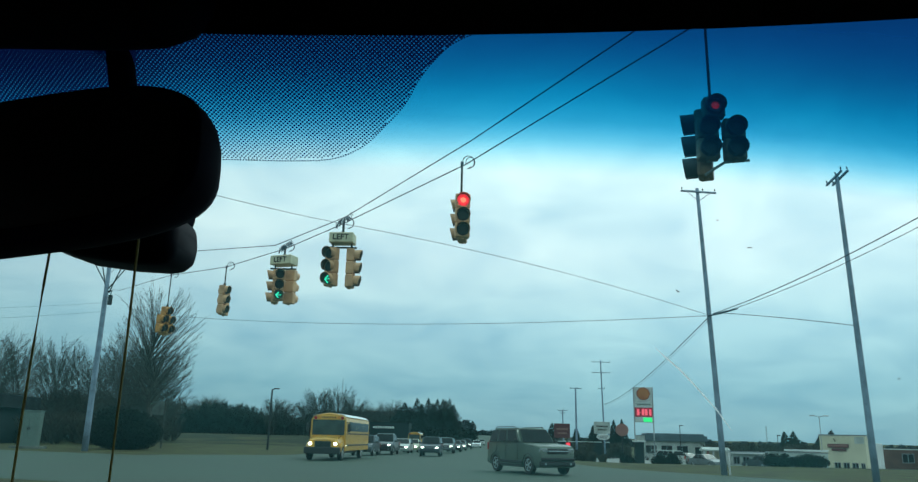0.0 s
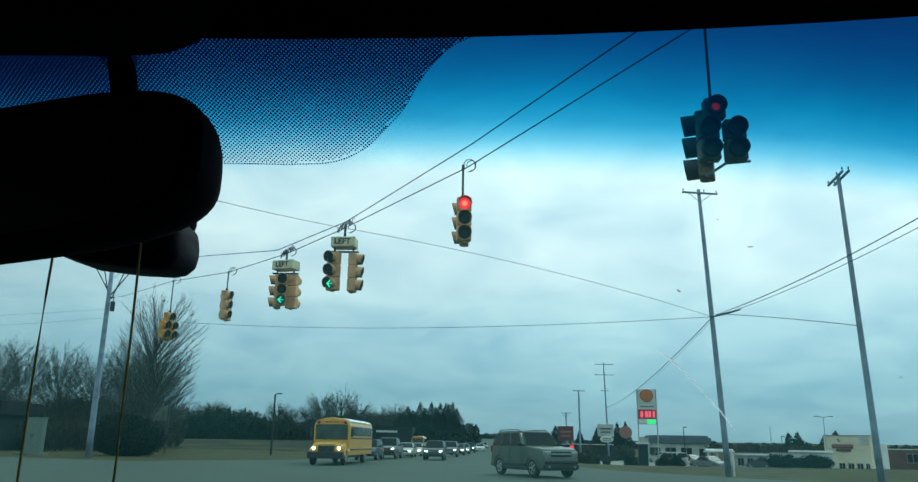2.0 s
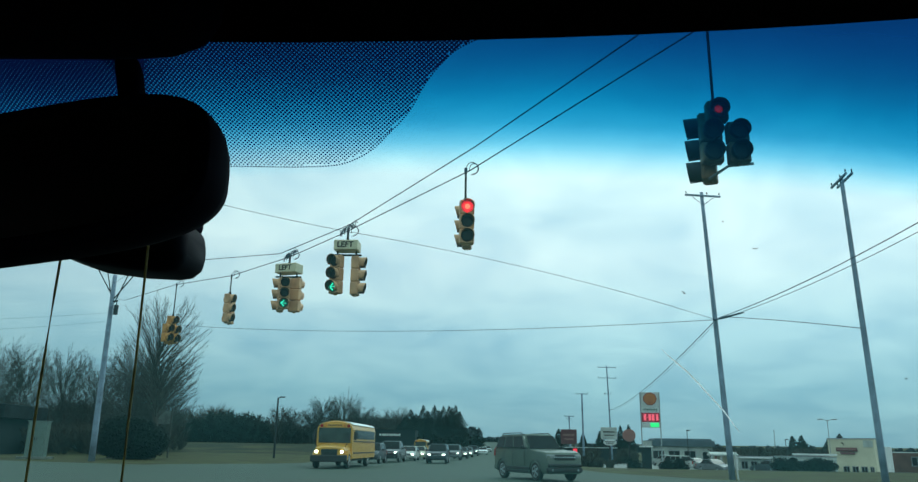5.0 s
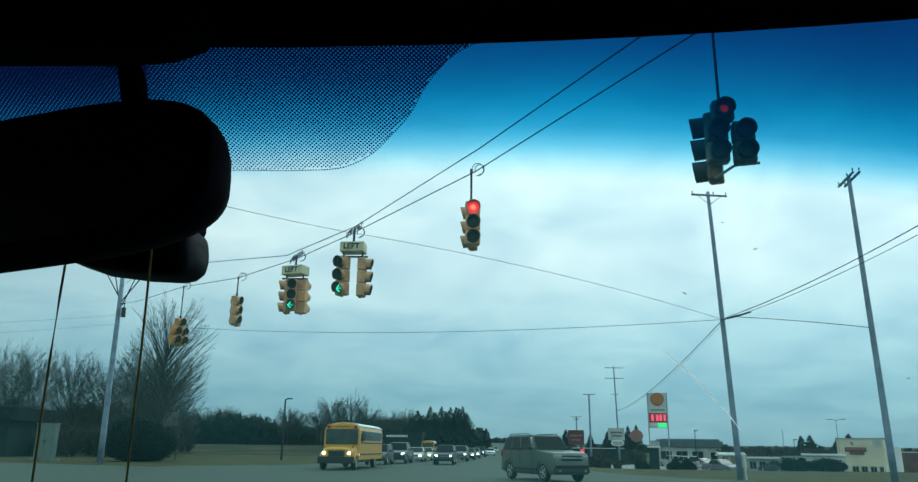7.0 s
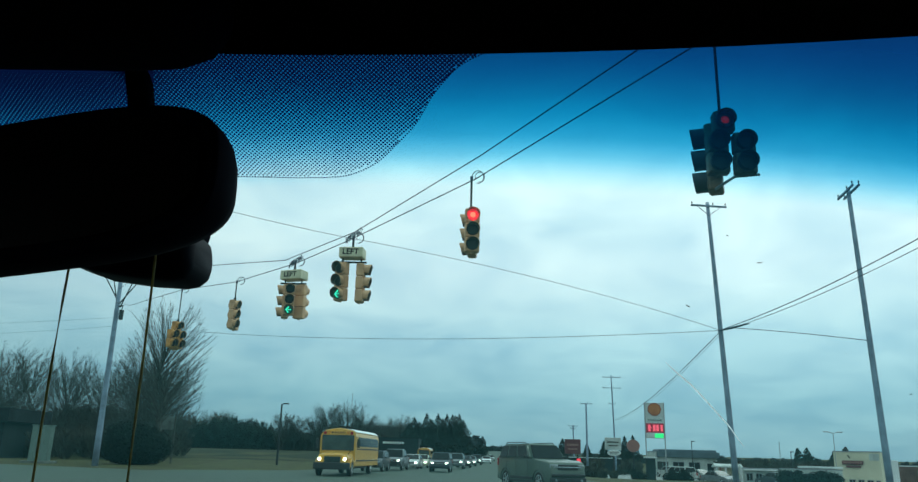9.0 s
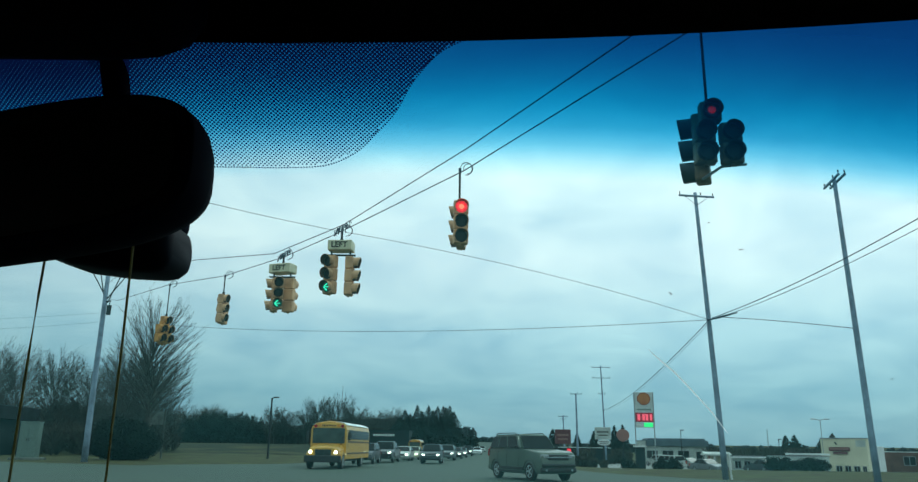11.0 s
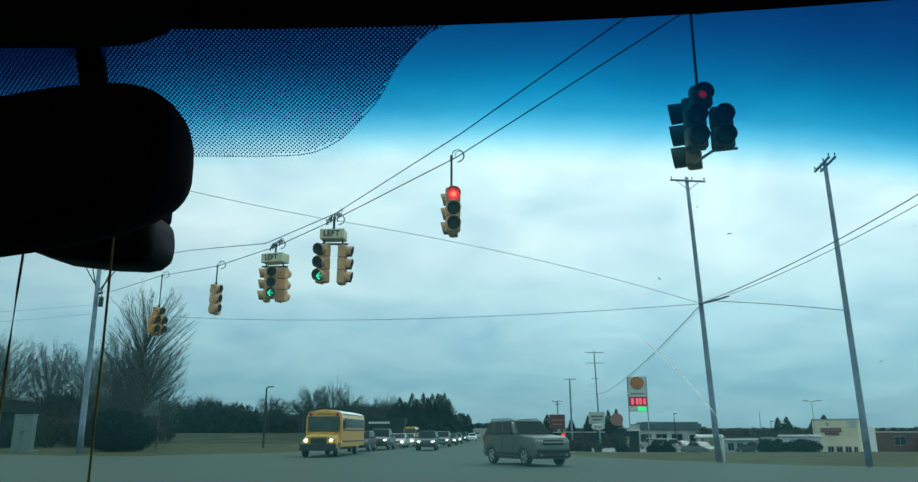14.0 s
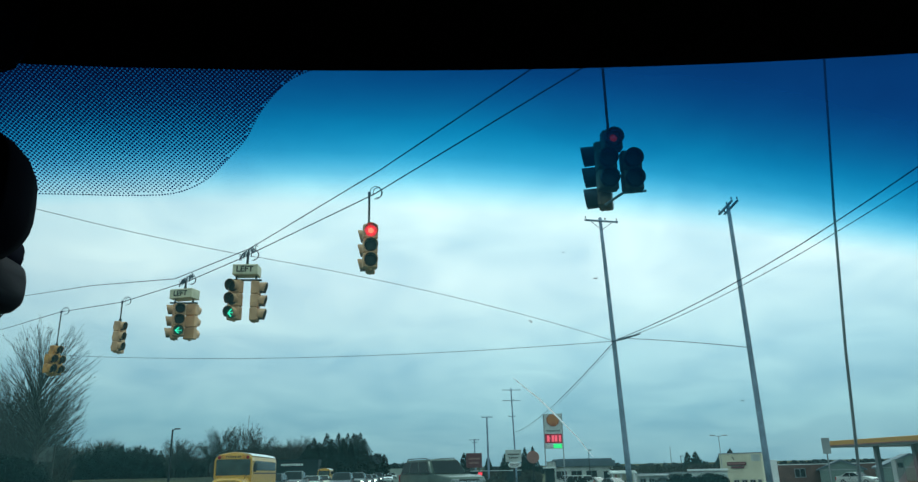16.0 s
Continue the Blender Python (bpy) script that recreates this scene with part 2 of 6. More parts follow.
RIM = mat("alloy_rim", (0.45, 0.46, 0.47), 0.35, 0.9, vary=0.1)
TRIM = mat("black_trim", (0.02, 0.02, 0.021), 0.6, vary=0.15)
CHROME = mat("chrome", (0.6, 0.61, 0.62), 0.2, 1.0, vary=0.05)
HEADLIGHT_ON = mat("headlight_lit", (1.0, 0.93, 0.74), 0.2, vary=0.02, glow=6.0)
HEADLIGHT_OFF = mat("headlight_clear", (0.32, 0.34, 0.35), 0.15, 0.3, vary=0.1)
TAIL = mat("tail_lamp_red", (0.35, 0.015, 0.015), 0.25, vary=0.1)
TAIL_ON = mat("tail_lamp_lit", (0.9, 0.03, 0.05), 0.25, vary=0.1, glow=1.2)
AMBER = mat("amber_lamp", (0.75, 0.25, 0.02), 0.3, vary=0.1)
HEADER_AMBER = mat("header_amber", (0.80, 0.40, 0.05), 0.4, vary=0.08)
PLATE = mat("plate_white", (0.6, 0.6, 0.58), 0.5, vary=0.1)
BUS_YELLOW = mat("school_bus_yellow", (0.62, 0.31, 0.03), 0.4, vary=0.1, scale=2, coat=0.3)
BUS_WHITE = mat("bus_roof_white", (0.72, 0.73, 0.72), 0.45, vary=0.1)
BARK = mat("grey_bark", (0.074, 0.072, 0.064), 0.9, vary=0.3, scale=3, fine=30, bump=0.4)
TWIG = mat("bare_twigs", (0.068, 0.070, 0.064), 0.9, vary=0.25, scale=2)
NEEDLES = mat("conifer_needles", (0.016, 0.027, 0.024), 0.9, vary=0.4, scale=0.6, fine=5, per_object=0.25)
SHRUB_LEAF = mat("evergreen_shrub", (0.011, 0.017, 0.013), 0.9, vary=0.4, scale=1.5, fine=8)
# distance haze is put into this paler, bluish wood colour
FAR_WOOD = mat("haze_tinted_wood", (0.062, 0.080, 0.086), 0.95, vary=0.3, scale=0.05, fine=0.5)
BRUSH = mat("dry_brush", (0.062, 0.057, 0.046), 0.95, vary=0.35, scale=0.5, fine=6)


n_, l_ = SCRATCH.node_tree.nodes, SCRATCH.node_tree.links
trans = n_.new("ShaderNodeBsdfTranslucent")
trans.inputs[0].default_value = (0.92, 0.96, 0.97, 1)
l_.new(trans.outputs[0], n_["Material Output"].inputs[0])
n_, l_ = FRIT.node_tree.nodes, FRIT.node_tree.links    # the thin enamel lets a little blue light through
trans, half = n_.new("ShaderNodeBsdfTranslucent"), n_.new("ShaderNodeMixShader")
trans.inputs[0].default_value, half.inputs[0].default_value = (0.012, 0.035, 0.16, 1), 0.5
l_.new(n_["Principled BSDF"].outputs[0], half.inputs[1])
l_.new(trans.outputs[0], half.inputs[2])
l_.new(half.outputs[0], n_["Material Output"].inputs[0])
n_, l_ = CORD.node_tree.nodes, CORD.node_tree.links    # the cord lets some light through
trans, half = n_.new("ShaderNodeBsdfTranslucent"), n_.new("ShaderNodeMixShader")
trans.inputs[0].default_value, half.inputs[0].default_value = (0.34, 0.31, 0.10, 1), 0.5
l_.new(n_["Principled BSDF"].outputs[0], half.inputs[1])
l_.new(trans.outputs[0], half.inputs[2])
l_.new(half.outputs[0], n_["Material Output"].inputs[0])


def paint(name, color, metal=0.35):
    return mat(name, color, 0.42, metal, vary=0.10, scale=1.2, fine=200, coat=0.3)


# ---------------------------------------------------------------- mesh helpers


def finish(ob, bm, material, smooth=False):
    bmesh.ops.recalc_face_normals(bm, faces=bm.faces)
    bm.to_mesh(ob.data)
    bm.free()
    for m in material if isinstance(material, (list, tuple)) else (material,):
        ob.data.materials.append(m)
    if smooth:
        ob.data.shade_smooth()
    return ob


def part(name, bm, material, parent=None, label="", smooth=False, m=None):
    """One bmesh as one mesh object under a thing or a part."""
    ob = finish(new(name, bpy.data.meshes.new(name)), bm, material, smooth)
    if parent:
        ob.parent = parent
    if m is not None:
        ob.matrix_basis = m
    return tagged(ob, label)


def thing(name, m, label, category, group="", kind=""):
    ob = new(name)
    ob.empty_display_size = 0.2
    ob.matrix_basis = m
    return tagged(ob, label, category, group, kind)


def box(bm, c, s, turn=None, bevel=0.0, segments=2):
    r = bmesh.ops.create_cube(bm, size=1.0)["verts"]
    m = Matrix.Translation(c) @ (turn or Matrix()) @ Matrix.Diagonal((*s, 1))
    bmesh.ops.transform(bm, matrix=m, verts=r)
    if bevel:
        edges = {e for v in r for e in v.link_edges}
        bmesh.ops.bevel(bm, geom=list(edges), offset=bevel, segments=segments, affect="EDGES", profile=0.5)
    return bm


def rod(bm, a, b, r0, r1=None, n=8, caps=True):
    a, b = Vector(a), Vector(b)
    r1 = r0 if r1 is None else r1
    q = (b - a).to_track_quat("Z", "Y")
    rings = []
    for p, r in ((a, r0), (b, r1)):
        rings.append([bm.verts.new(p + q @ Vector((r * math.cos(k * math.tau / n), r * math.sin(k * math.tau / n), 0))) for k in range(n)])
    for k in range(n):
        bm.faces.new((rings[0][k], rings[0][(k + 1) % n], rings[1][(k + 1) % n], rings[1][k]))
    if caps:
        bm.faces.new(rings[0][::-1])
        bm.faces.new(rings[1])
    return bm


def tube(bm, pts, r, n=6):
    """A round line through points."""
    pts = [Vector(p) for p in pts]
    rings = []
    for i, p in enumerate(pts):
        d = pts[min(i + 1, len(pts) - 1)] - pts[max(i - 1, 0)]
        q = d.to_track_quat("Z", "Y")
        rr = r[i] if isinstance(r, (list, tuple)) else r
        rings.append([bm.verts.new(p + q @ Vector((rr * math.cos(k * math.tau / n), rr * math.sin(k * math.tau / n), 0))) for k in range(n)])
    for s, t in zip(rings, rings[1:]):
        for k in range(n):
            bm.faces.new((s[k], s[(k + 1) % n], t[(k + 1) % n], t[k]))
    bm.faces.new(rings[0][::-1])
    bm.faces.new(rings[-1])
    return bm


def sag(a, b, drop, steps=16):
    a, b = Vector(a), Vector(b)
    return [a.lerp(b, k / steps) - Vector((0, 0, drop * 4 * (k / steps) * (1 - k / steps))) for k in range(steps + 1)]


def loft(bm, rings, close=True):
    """Skin over rings of equally many points."""
    vs = [[bm.verts.new(p) for p in ring] for ring in rings]
    n = len(vs[0])
    for s, t in zip(vs, vs[1:]):
        for k in range(n):
            bm.faces.new((s[k], s[(k + 1) % n], t[(k + 1) % n], t[k]))
    if close:
        bm.faces.new(vs[0][::-1])
        bm.faces.new(vs[-1])
    return bm


def rounded(w, h, r, n=6):
    """A rounded rectangle about the origin, as (u, v)."""
    pts = []
    for cx, cy, a0 in ((w / 2 - r, h / 2 - r, 0), (-w / 2 + r, h / 2 - r, 90), (-w / 2 + r, -h / 2 + r, 180), (w / 2 - r, -h / 2 + r, 270)):
        for k in range(n + 1):
            a = radians(a0 + 90 * k / n)
            pts.append((cx + r * math.cos(a), cy + r * math.sin(a)))
    return pts


def prism(bm, outline, x0, x1, bevel=0.0, segments=2):
    """An outline in (y, z) drawn out along x."""
    a = [bm.verts.new((x0, y, z)) for y, z in outline]
    b = [bm.verts.new((x1, y, z)) for y, z in outline]
    f = [bm.faces.new(a), bm.faces.new(b[::-1])]
    rim = [e for g in f for e in g.edges]
    n = len(a)
    for k in range(n):
        bm.faces.new((a[k], a[(k + 1) % n], b[(k + 1) % n], b[k]))
    if bevel:
        bmesh.ops.bevel(bm, geom=rim, offset=bevel, segments=segments, affect="EDGES", profile=0.6)
    return bm


def words(text, size, material, parent, m, name="lettering", bold=0.0):
    cu = bpy.data.curves.new(name, "FONT")
    cu.body, cu.size, cu.align_x, cu.align_y, cu.extrude, cu.offset = text, size, "CENTER", "CENTER", 0.004, bold
    tmp = new(name, cu)
    me = bpy.data.meshes.new_from_object(tmp.evaluated_get(bpy.context.evaluated_depsgraph_get()))
    bpy.data.objects.remove(tmp)
    ob = new(name, me)
    me.materials.clear()
    me.materials.append(material)
    ob.parent, ob.matrix_basis = parent, m
    return ob

# ---------------------------------------------------------------- ground and roads
EYE = 1.45
HEADING = 0.0407                                   # the road ahead drifts right, metres per metre


def smooth(a, b, x):
    t = min(1, max(0, (x - a) / (b - a)))
    return t * t * (3 - 2 * t)


def road_mid(y):
    return -2.6 + HEADING * (y - 57)


def height(x, y):
    """The lie of the land: a hill on the road ahead, lower lots on its right."""
    hill = 6.2 * smooth(170, 800, y) - 14 * smooth(850, 2600, y)
    lots = -1.0 * smooth(58, 92, y) * smooth(10, 17, x - road_mid(y)) * (1 - smooth(150, 400, y))
    field = 1.5 * smooth(78, 150, y) * smooth(13, 22, road_mid(y) - x) * (1 - smooth(300, 700, y))
    return hill + lots + field


def sheet(name, xs, ys, material, lift=0.0, label="", category="ground", inside=None):
    bm = bmesh.new()
    grid = [[bm.verts.new((x, y, height(x, y) + lift)) for x in xs] for y in ys]
    for j in range(len(ys) - 1):
        for i in range(len(xs) - 1):
            if inside is None or inside(0.5 * (xs[i] + xs[i + 1]), 0.5 * (ys[j] + ys[j + 1])):
                bm.faces.new((grid[j][i], grid[j][i + 1], grid[j + 1][i + 1], grid[j + 1][i]))
    ob = part(name, bm, material)
    ob.data.shade_smooth()
    return tagged(ob, label, category, kind="structure")


xs = [-3000, -1500, -800, -400, -250, -150, -100, -75] + list(range(-60, 121, 4)) + [140, 170, 220, 300, 500, 900, 1600, 3000]
ys = [-3000, -1000, -300, -100, -50, -20, 0, 20, 40] + list(range(52, 120, 5)) + [130, 150, 170, 200, 240, 280, 320, 360, 400, 450, 500, 560, 620, 700, 800, 900, 1050, 1250, 1500, 1900, 2500, 3200]
sheet("ground", xs, ys, GRASS, label="dull winter grass verges and open land")


def strip(name, edge, material, lift, label):
    """A road between its two edges, given as rows of (left x, right x, y)."""
    bm = bmesh.new()
    rows = []
    for a, b, y0, y1 in edge:
        rows.append([bm.verts.new((a + (b - a) * k / 6, y0 + (y1 - y0) * k / 6, height(road_mid(y0), y0) + lift)) for k in range(7)])
    for s, t in zip(rows, rows[1:]):
        for k in range(6):
            bm.faces.new((s[k], s[k + 1], t[k + 1], t[k]))
    ob = part(name, bm, material)
    return tagged(ob, label, "road", kind="structure")


def far_edge(x):
    return 42 - 0.42 * x


bm = bmesh.new()                                    # the cross street, skewed to the road ahead
cx = [-260 + 10 * k for k in range(53)]
near_row = [bm.verts.new((x, far_edge(x) - 24, 0.012)) for x in cx]
far_row = [bm.verts.new((x, far_edge(x), 0.012)) for x in cx]
for k in range(len(cx) - 1):
    bm.faces.new((near_row[k], near_row[k + 1], far_row[k + 1], far_row[k]))
tagged(part("road", bm, ASPHALT), "grey worn asphalt cross street", "road", kind="structure")

ahead = [(-21.0, 16.0, far_edge(-21.0), far_edge(16.0))]
for y in [46.5, 49, 52, 55, 58, 62, 66, 70, 75, 90, 110, 130, 150, 170, 200, 240, 280, 320, 360, 400, 450, 500, 560, 620, 700, 800, 840]:
    c = road_mid(y)
    skew = 7.6 * (1 - smooth(44, 76, y))
    flare_l = 8.0 * (1 - smooth(43, 60, y)) ** 2
    flare_r = 7.0 * (1 - smooth(43, 62, y)) ** 2
    ahead.append((c - 10.4 - flare_l, c + 10.6 + flare_r, y + skew, y - skew))
strip("road", ahead, ASPHALT, 0.012, "wide grey asphalt road climbing a far hill")
strip("road", [(-7.0, 11.0, y, y) for y in (-120, -60, -20, 0, 12, 24)], ASPHALT, 0.028, "grey asphalt approach lanes at the junction")
sheet("field", [-62 + 4 * k for k in range(12)], [97 + 5 * k for k in range(12)], GRASS_DRY, 0.03, "dry yellowed field behind the street verge", "field")
sheet("pavement", [18 + 6 * k for k in range(18)], [62 + 6 * k for k in range(14)], LOT, 0.02, "grey asphalt parking lot beside the shops", "parking lot",
      inside=lambda x, y: x > road_mid(y) + 19 and not (x < 24 and y < 70))
sheet("pavement", [13 + 4 * k for k in range(3)], [74 + 4 * k for k in range(3)], LOT, 0.024, "short asphalt driveway into the shop lots", "driveway")

# ---------------------------------------------------------------- our own car, seen from inside
SLOPE = 1.33
up = Vector((0, -SLOPE, 1)).normalized()
GLASS_FRAME = Matrix(((1, 0, 0, 0), (0, up.y, -up.z, 0.692), (0, up.z, up.y, EYE), (0, 0, 0, 1)))
RISE = math.sqrt(1 + SLOPE * SLOPE)                # metres along the glass for each metre of height


def top_edge(x):
    return (0.2277 + 0.02 * x + 0.0628 * x * x) * RISE


car = thing("car", pose(0, 0, 0), "dark car interior behind a tinted windshield", "car")
bm = bmesh.new()
cols = [-0.88 + 0.06 * k for k in range(25)]
skins = []
for z in (0.0, -0.005):
    skins.append([[bm.verts.new((x, lo if j == 0 else top_edge(x) + 0.02, z)) for x in cols] for j, lo in ((0, -0.75), (1, 0))])
for s in skins:
    for k in range(len(cols) - 1):
        f = bm.faces.new((s[0][k], s[0][k + 1], s[1][k + 1], s[1][k]))
        f.material_index = 1 if s is skins[0] else 0
windshield = part("windshield", bm, [GLASS_CLEAR, GLASS_BAND], car, "tinted glass with a blue shade band", m=GLASS_FRAME)
windshield.visible_shadow = False

# dotted ceramic border beside the mirror: dots shrink towards its edge
edge_pts = [(0.012, 0.2290), (0.0003, 0.2268), (-0.0133, 0.2216), (-0.0274, 0.2113), (-0.0386, 0.1993), (-0.0521, 0.1897), (-0.066, 0.1813), (-0.0858, 0.1754), (-0.1128, 0.1740), (-0.14, 0.1740), (-0.17, 0.1740), (-0.5, 0.1740)]


def frit_bottom(x):
    for (xa, za), (xb, zb) in zip(edge_pts, edge_pts[1:]):
        if xb <= x <= xa:
            return (zb + (za - zb) * (x - xb) / (xa - xb)) * RISE
    return 1.0


verts, faces = [], []
PITCH = 0.00275
row = 0
v = 0.174 * RISE + 0.0006
while v < 0.40:
    x = -0.47 + (PITCH / 2 if row % 2 else 0)
    while x < 0.012:
        low = frit_bottom(x)
        if low + 0.0016 < v < top_edge(x) + 0.006:
            r = (0.00062 + 0.00042 * smooth(0.285, 0.372, v)) * (1 + 0.2 * smooth(0.16, 0.24, -x))
            k0 = len(verts)
            verts += [(x + r * math.cos(a * math.tau / 8), v + r * math.sin(a * math.tau / 8), 0.0006) for a in range(8)]
            faces.append(tuple(range(k0, k0 + 8)))
        x += PITCH
    v += PITCH / 2
    row += 1
curve = []                                          # one row of dots follows the border's edge
for k in range(len(edge_pts) - 1):
    pa, pb, pc, pd = [Vector((edge_pts[min(max(i, 0), len(edge_pts) - 1)][0], edge_pts[min(max(i, 0), len(edge_pts) - 1)][1] * RISE)) for i in (k - 1, k, k + 1, k + 2)]
    for j in range(60):
        t = j / 60
        curve.append(0.5 * (2 * pb + (pc - pa) * t + (2 * pa - 5 * pb + 4 * pc - pd) * t * t + (3 * pb - pa - 3 * pc + pd) * t ** 3) if k < len(edge_pts) - 2 else pb.lerp(pc, t))
gone = 0.0
for pa, pb in zip(curve, curve[1:]):
    gone += (pb - pa).length
    while gone > 0.00185:
        gone -= 0.00185
        c = pb - (pb - pa).normalized() * gone
        if c.x > -0.47:
            k0 = len(verts)
            verts += [(c.x + 0.00062 * math.cos(a * math.tau / 8), c.y + 0.0004 + 0.00062 * math.sin(a * math.tau / 8), 0.0006) for a in range(8)]
            faces.append(tuple(range(k0, k0 + 8)))
me = bpy.data.meshes.new("frit_dots")
me.from_pydata(verts, [], faces)
me.materials.append(FRIT)
frit = new("frit_dots", me)
frit.parent = windshield
tagged(frit, "black dotted ceramic border", kind="stuff")

bm = bmesh.new()                                    # pale curved scratch
scratch = [(0.1530, 0.0745), (0.1590, 0.0705), (0.1653, 0.0667), (0.1775, 0.0595), (0.1892, 0.0513), (0.2040, 0.0405), (0.2190, 0.0295), (0.2300, 0.0200), (0.2379, 0.0133)]
tube(bm, [(x, z * RISE, 0.0008) for x, z in scratch], [0.0001, 0.0004, 0.0007, 0.0008, 0.0008, 0.0007, 0.0006, 0.0004, 0.0001], 5)
part("scratch", bm, SCRATCH, windshield, "thin pale curved scratch in the glass")
rnd = random.Random(4)
for x, z, s in ((0.1583, 0.1104, 0.0017), (0.2015, 0.1361, 0.0012), (0.1737, 0.1499, 0.0008), (0.3559, 0.0562, 0.0012), (0.29, 0.083, 0.0007), (0.33, 0.14, 0.0006)):
    bm = bmesh.new()
    for k in range(5):
        a = rnd.random() * math.tau
        c = Vector((x + s * 0.8 * math.cos(a) * rnd.random() * 1.6, z * RISE + s * 0.5 * math.sin(a), 0.0006))
        bmesh.ops.create_icosphere(bm, subdivisions=1, radius=s * (0.25 + 0.3 * rnd.random()), matrix=Matrix.Translation(c) @ Matrix.Diagonal((1.4, 0.7, 0.3, 1)))
    part("dirt_spot", bm, GRIME, windshield)

bm = bmesh.new()                                    # padded header trim along the top of the glass
sec = ((0.0, -0.012), (0.0, 0.0015), (0.012, 0.005), (0.08, 0.006), (0.20, 0.006), (0.20, -0.02))
rings = [[(x, top_edge(x) + dv, dz) for dv, dz in sec] for x in [-0.90 + 0.05 * k for k in range(31)]]
loft(bm, rings)
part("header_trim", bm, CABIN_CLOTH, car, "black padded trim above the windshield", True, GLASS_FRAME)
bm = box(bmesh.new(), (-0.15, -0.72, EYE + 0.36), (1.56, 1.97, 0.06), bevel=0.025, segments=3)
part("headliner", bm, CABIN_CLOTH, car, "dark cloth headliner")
bm = bmesh.new()
box(bm, (-0.15, -1.70, EYE - 0.64), (1.52, 0.05, 0.86), bevel=0.015)
for x in (-0.82, 0.52):
    box(bm, (x, -1.70, EYE + 0.06), (0.16, 0.05, 0.56))
part("rear_wall", bm, CABIN_CLOTH, car, "dark cabin rear")
ob = part("rear_window", box(bmesh.new(), (-0.15, -1.70, EYE + 0.06), (1.16, 0.008, 0.54)), GLASS_SIDE, car, "tinted rear window")
ob.visible_shadow = False
for s in (-1, 1):
    bm = bmesh.new()
    for outline in ([(-1.7, EYE - 1.1), (1.25, EYE - 1.1), (1.25, EYE - 0.43), (1.06, EYE - 0.30), (-1.7, EYE - 0.30)],
                    [(-1.7, EYE + 0.26), (0.355, EYE + 0.26), (0.24, EYE + 0.35), (-1.7, EYE + 0.35)],
                    [(1.02, EYE - 0.302), (1.085, EYE - 0.302), (0.36, EYE + 0.258), (0.26, EYE + 0.258)],
                    [(-0.62, EYE - 0.302), (-0.50, EYE - 0.302), (-0.50, EYE + 0.262), (-0.62, EYE + 0.262)],
                    [(-1.7, EYE - 0.302), (-1.42, EYE - 0.302), (-1.50, EYE + 0.262), (-1.7, EYE + 0.262)]):
        prism(bm, outline, s * 0.755 - 0.15, s * 0.80 - 0.15)
    wall = part("side_wall", bm, CABIN, car, "dark cabin side")
    ob = part("side_window", prism(bmesh.new(), [(-1.5, EYE - 0.30), (1.05, EYE - 0.30), (0.31, EYE + 0.26), (-1.5, EYE + 0.26)], s * 0.775 - 0.15, s * 0.781 - 0.15), GLASS_SIDE, wall, "tinted side window")
    ob.visible_shadow = False
bm = box(bmesh.new(), (-0.15, -0.2, EYE - 1.12), (1.5, 3.0, 0.06))
part("cabin_floor", bm, CABIN_CLOTH, car)
bm = prism(bmesh.new(), [(0.62, EYE - 1.1), (0.62, EYE - 0.42), (0.80, EYE - 0.36), (1.24, EYE - 0.43), (1.24, EYE - 1.1)], -0.89, 0.59, 0.03)
part("dashboard", bm, CABIN, car, "black dashboard")
bm = prism(bmesh.new(), [(1.26, 0.55), (1.26, 0.99), (1.5, 1.0), (2.2, 0.93), (2.3, 0.85), (2.35, 0.4)], -1.12, 0.95, 0.06, 3)
part("hood", bm, OUR_PAINT, car, "dark painted hood")
for a, b in ((-1.12, -0.951), (0.651, 0.95)):         # painted flanks below the windows
    bm = prism(bmesh.new(), [(-1.95, 0.42), (-1.60, 0.40), (-1.50, 0.62), (-1.30, 0.76), (-1.00, 0.76), (-0.80, 0.62), (-0.70, 0.38), (1.255, 0.38), (1.255, 0.99), (-1.75, 1.02), (-1.95, 0.9)], a, b, 0.05, 3)
    part("flank", bm, OUR_PAINT, car, "dark painted flank")
bm = prism(bmesh.new(), [(-2.0, 0.45), (-1.74, 0.40), (-1.74, 1.02), (-1.92, 0.98), (-2.0, 0.8)], -1.10, 0.93, 0.04, 3)
part("tailgate", bm, OUR_PAINT, car, "dark painted rear")
for x in (-0.99, 0.81):                             # plain wheels that carry it
    for y in (1.72, -1.15):
        bm = rod(bmesh.new(), (x - 0.11, y, 0.365), (x + 0.11, y, 0.365), 0.34, 0.34, 24)
        part("wheel", bm, CABIN, car, "black tyre")
bm = tube(bmesh.new(), [(0.900, 1.32, 0.985), (0.897, 1.300, EYE - 0.10), (0.892, 1.262, EYE + 0.20), (0.885, 1.215, EYE + 0.45), (0.876, 1.150, EYE + 0.74), (0.872, 1.12, EYE + 0.86)], [0.0042, 0.0030, 0.0027, 0.0024, 0.0021, 0.0017], 8)
part("antenna", bm, STEEL, car, "thin whip antenna", True)

bm = bmesh.new()                                    # overhead console by the mirror
sec = rounded(0.07, 0.09, 0.02, 4)
rings = []
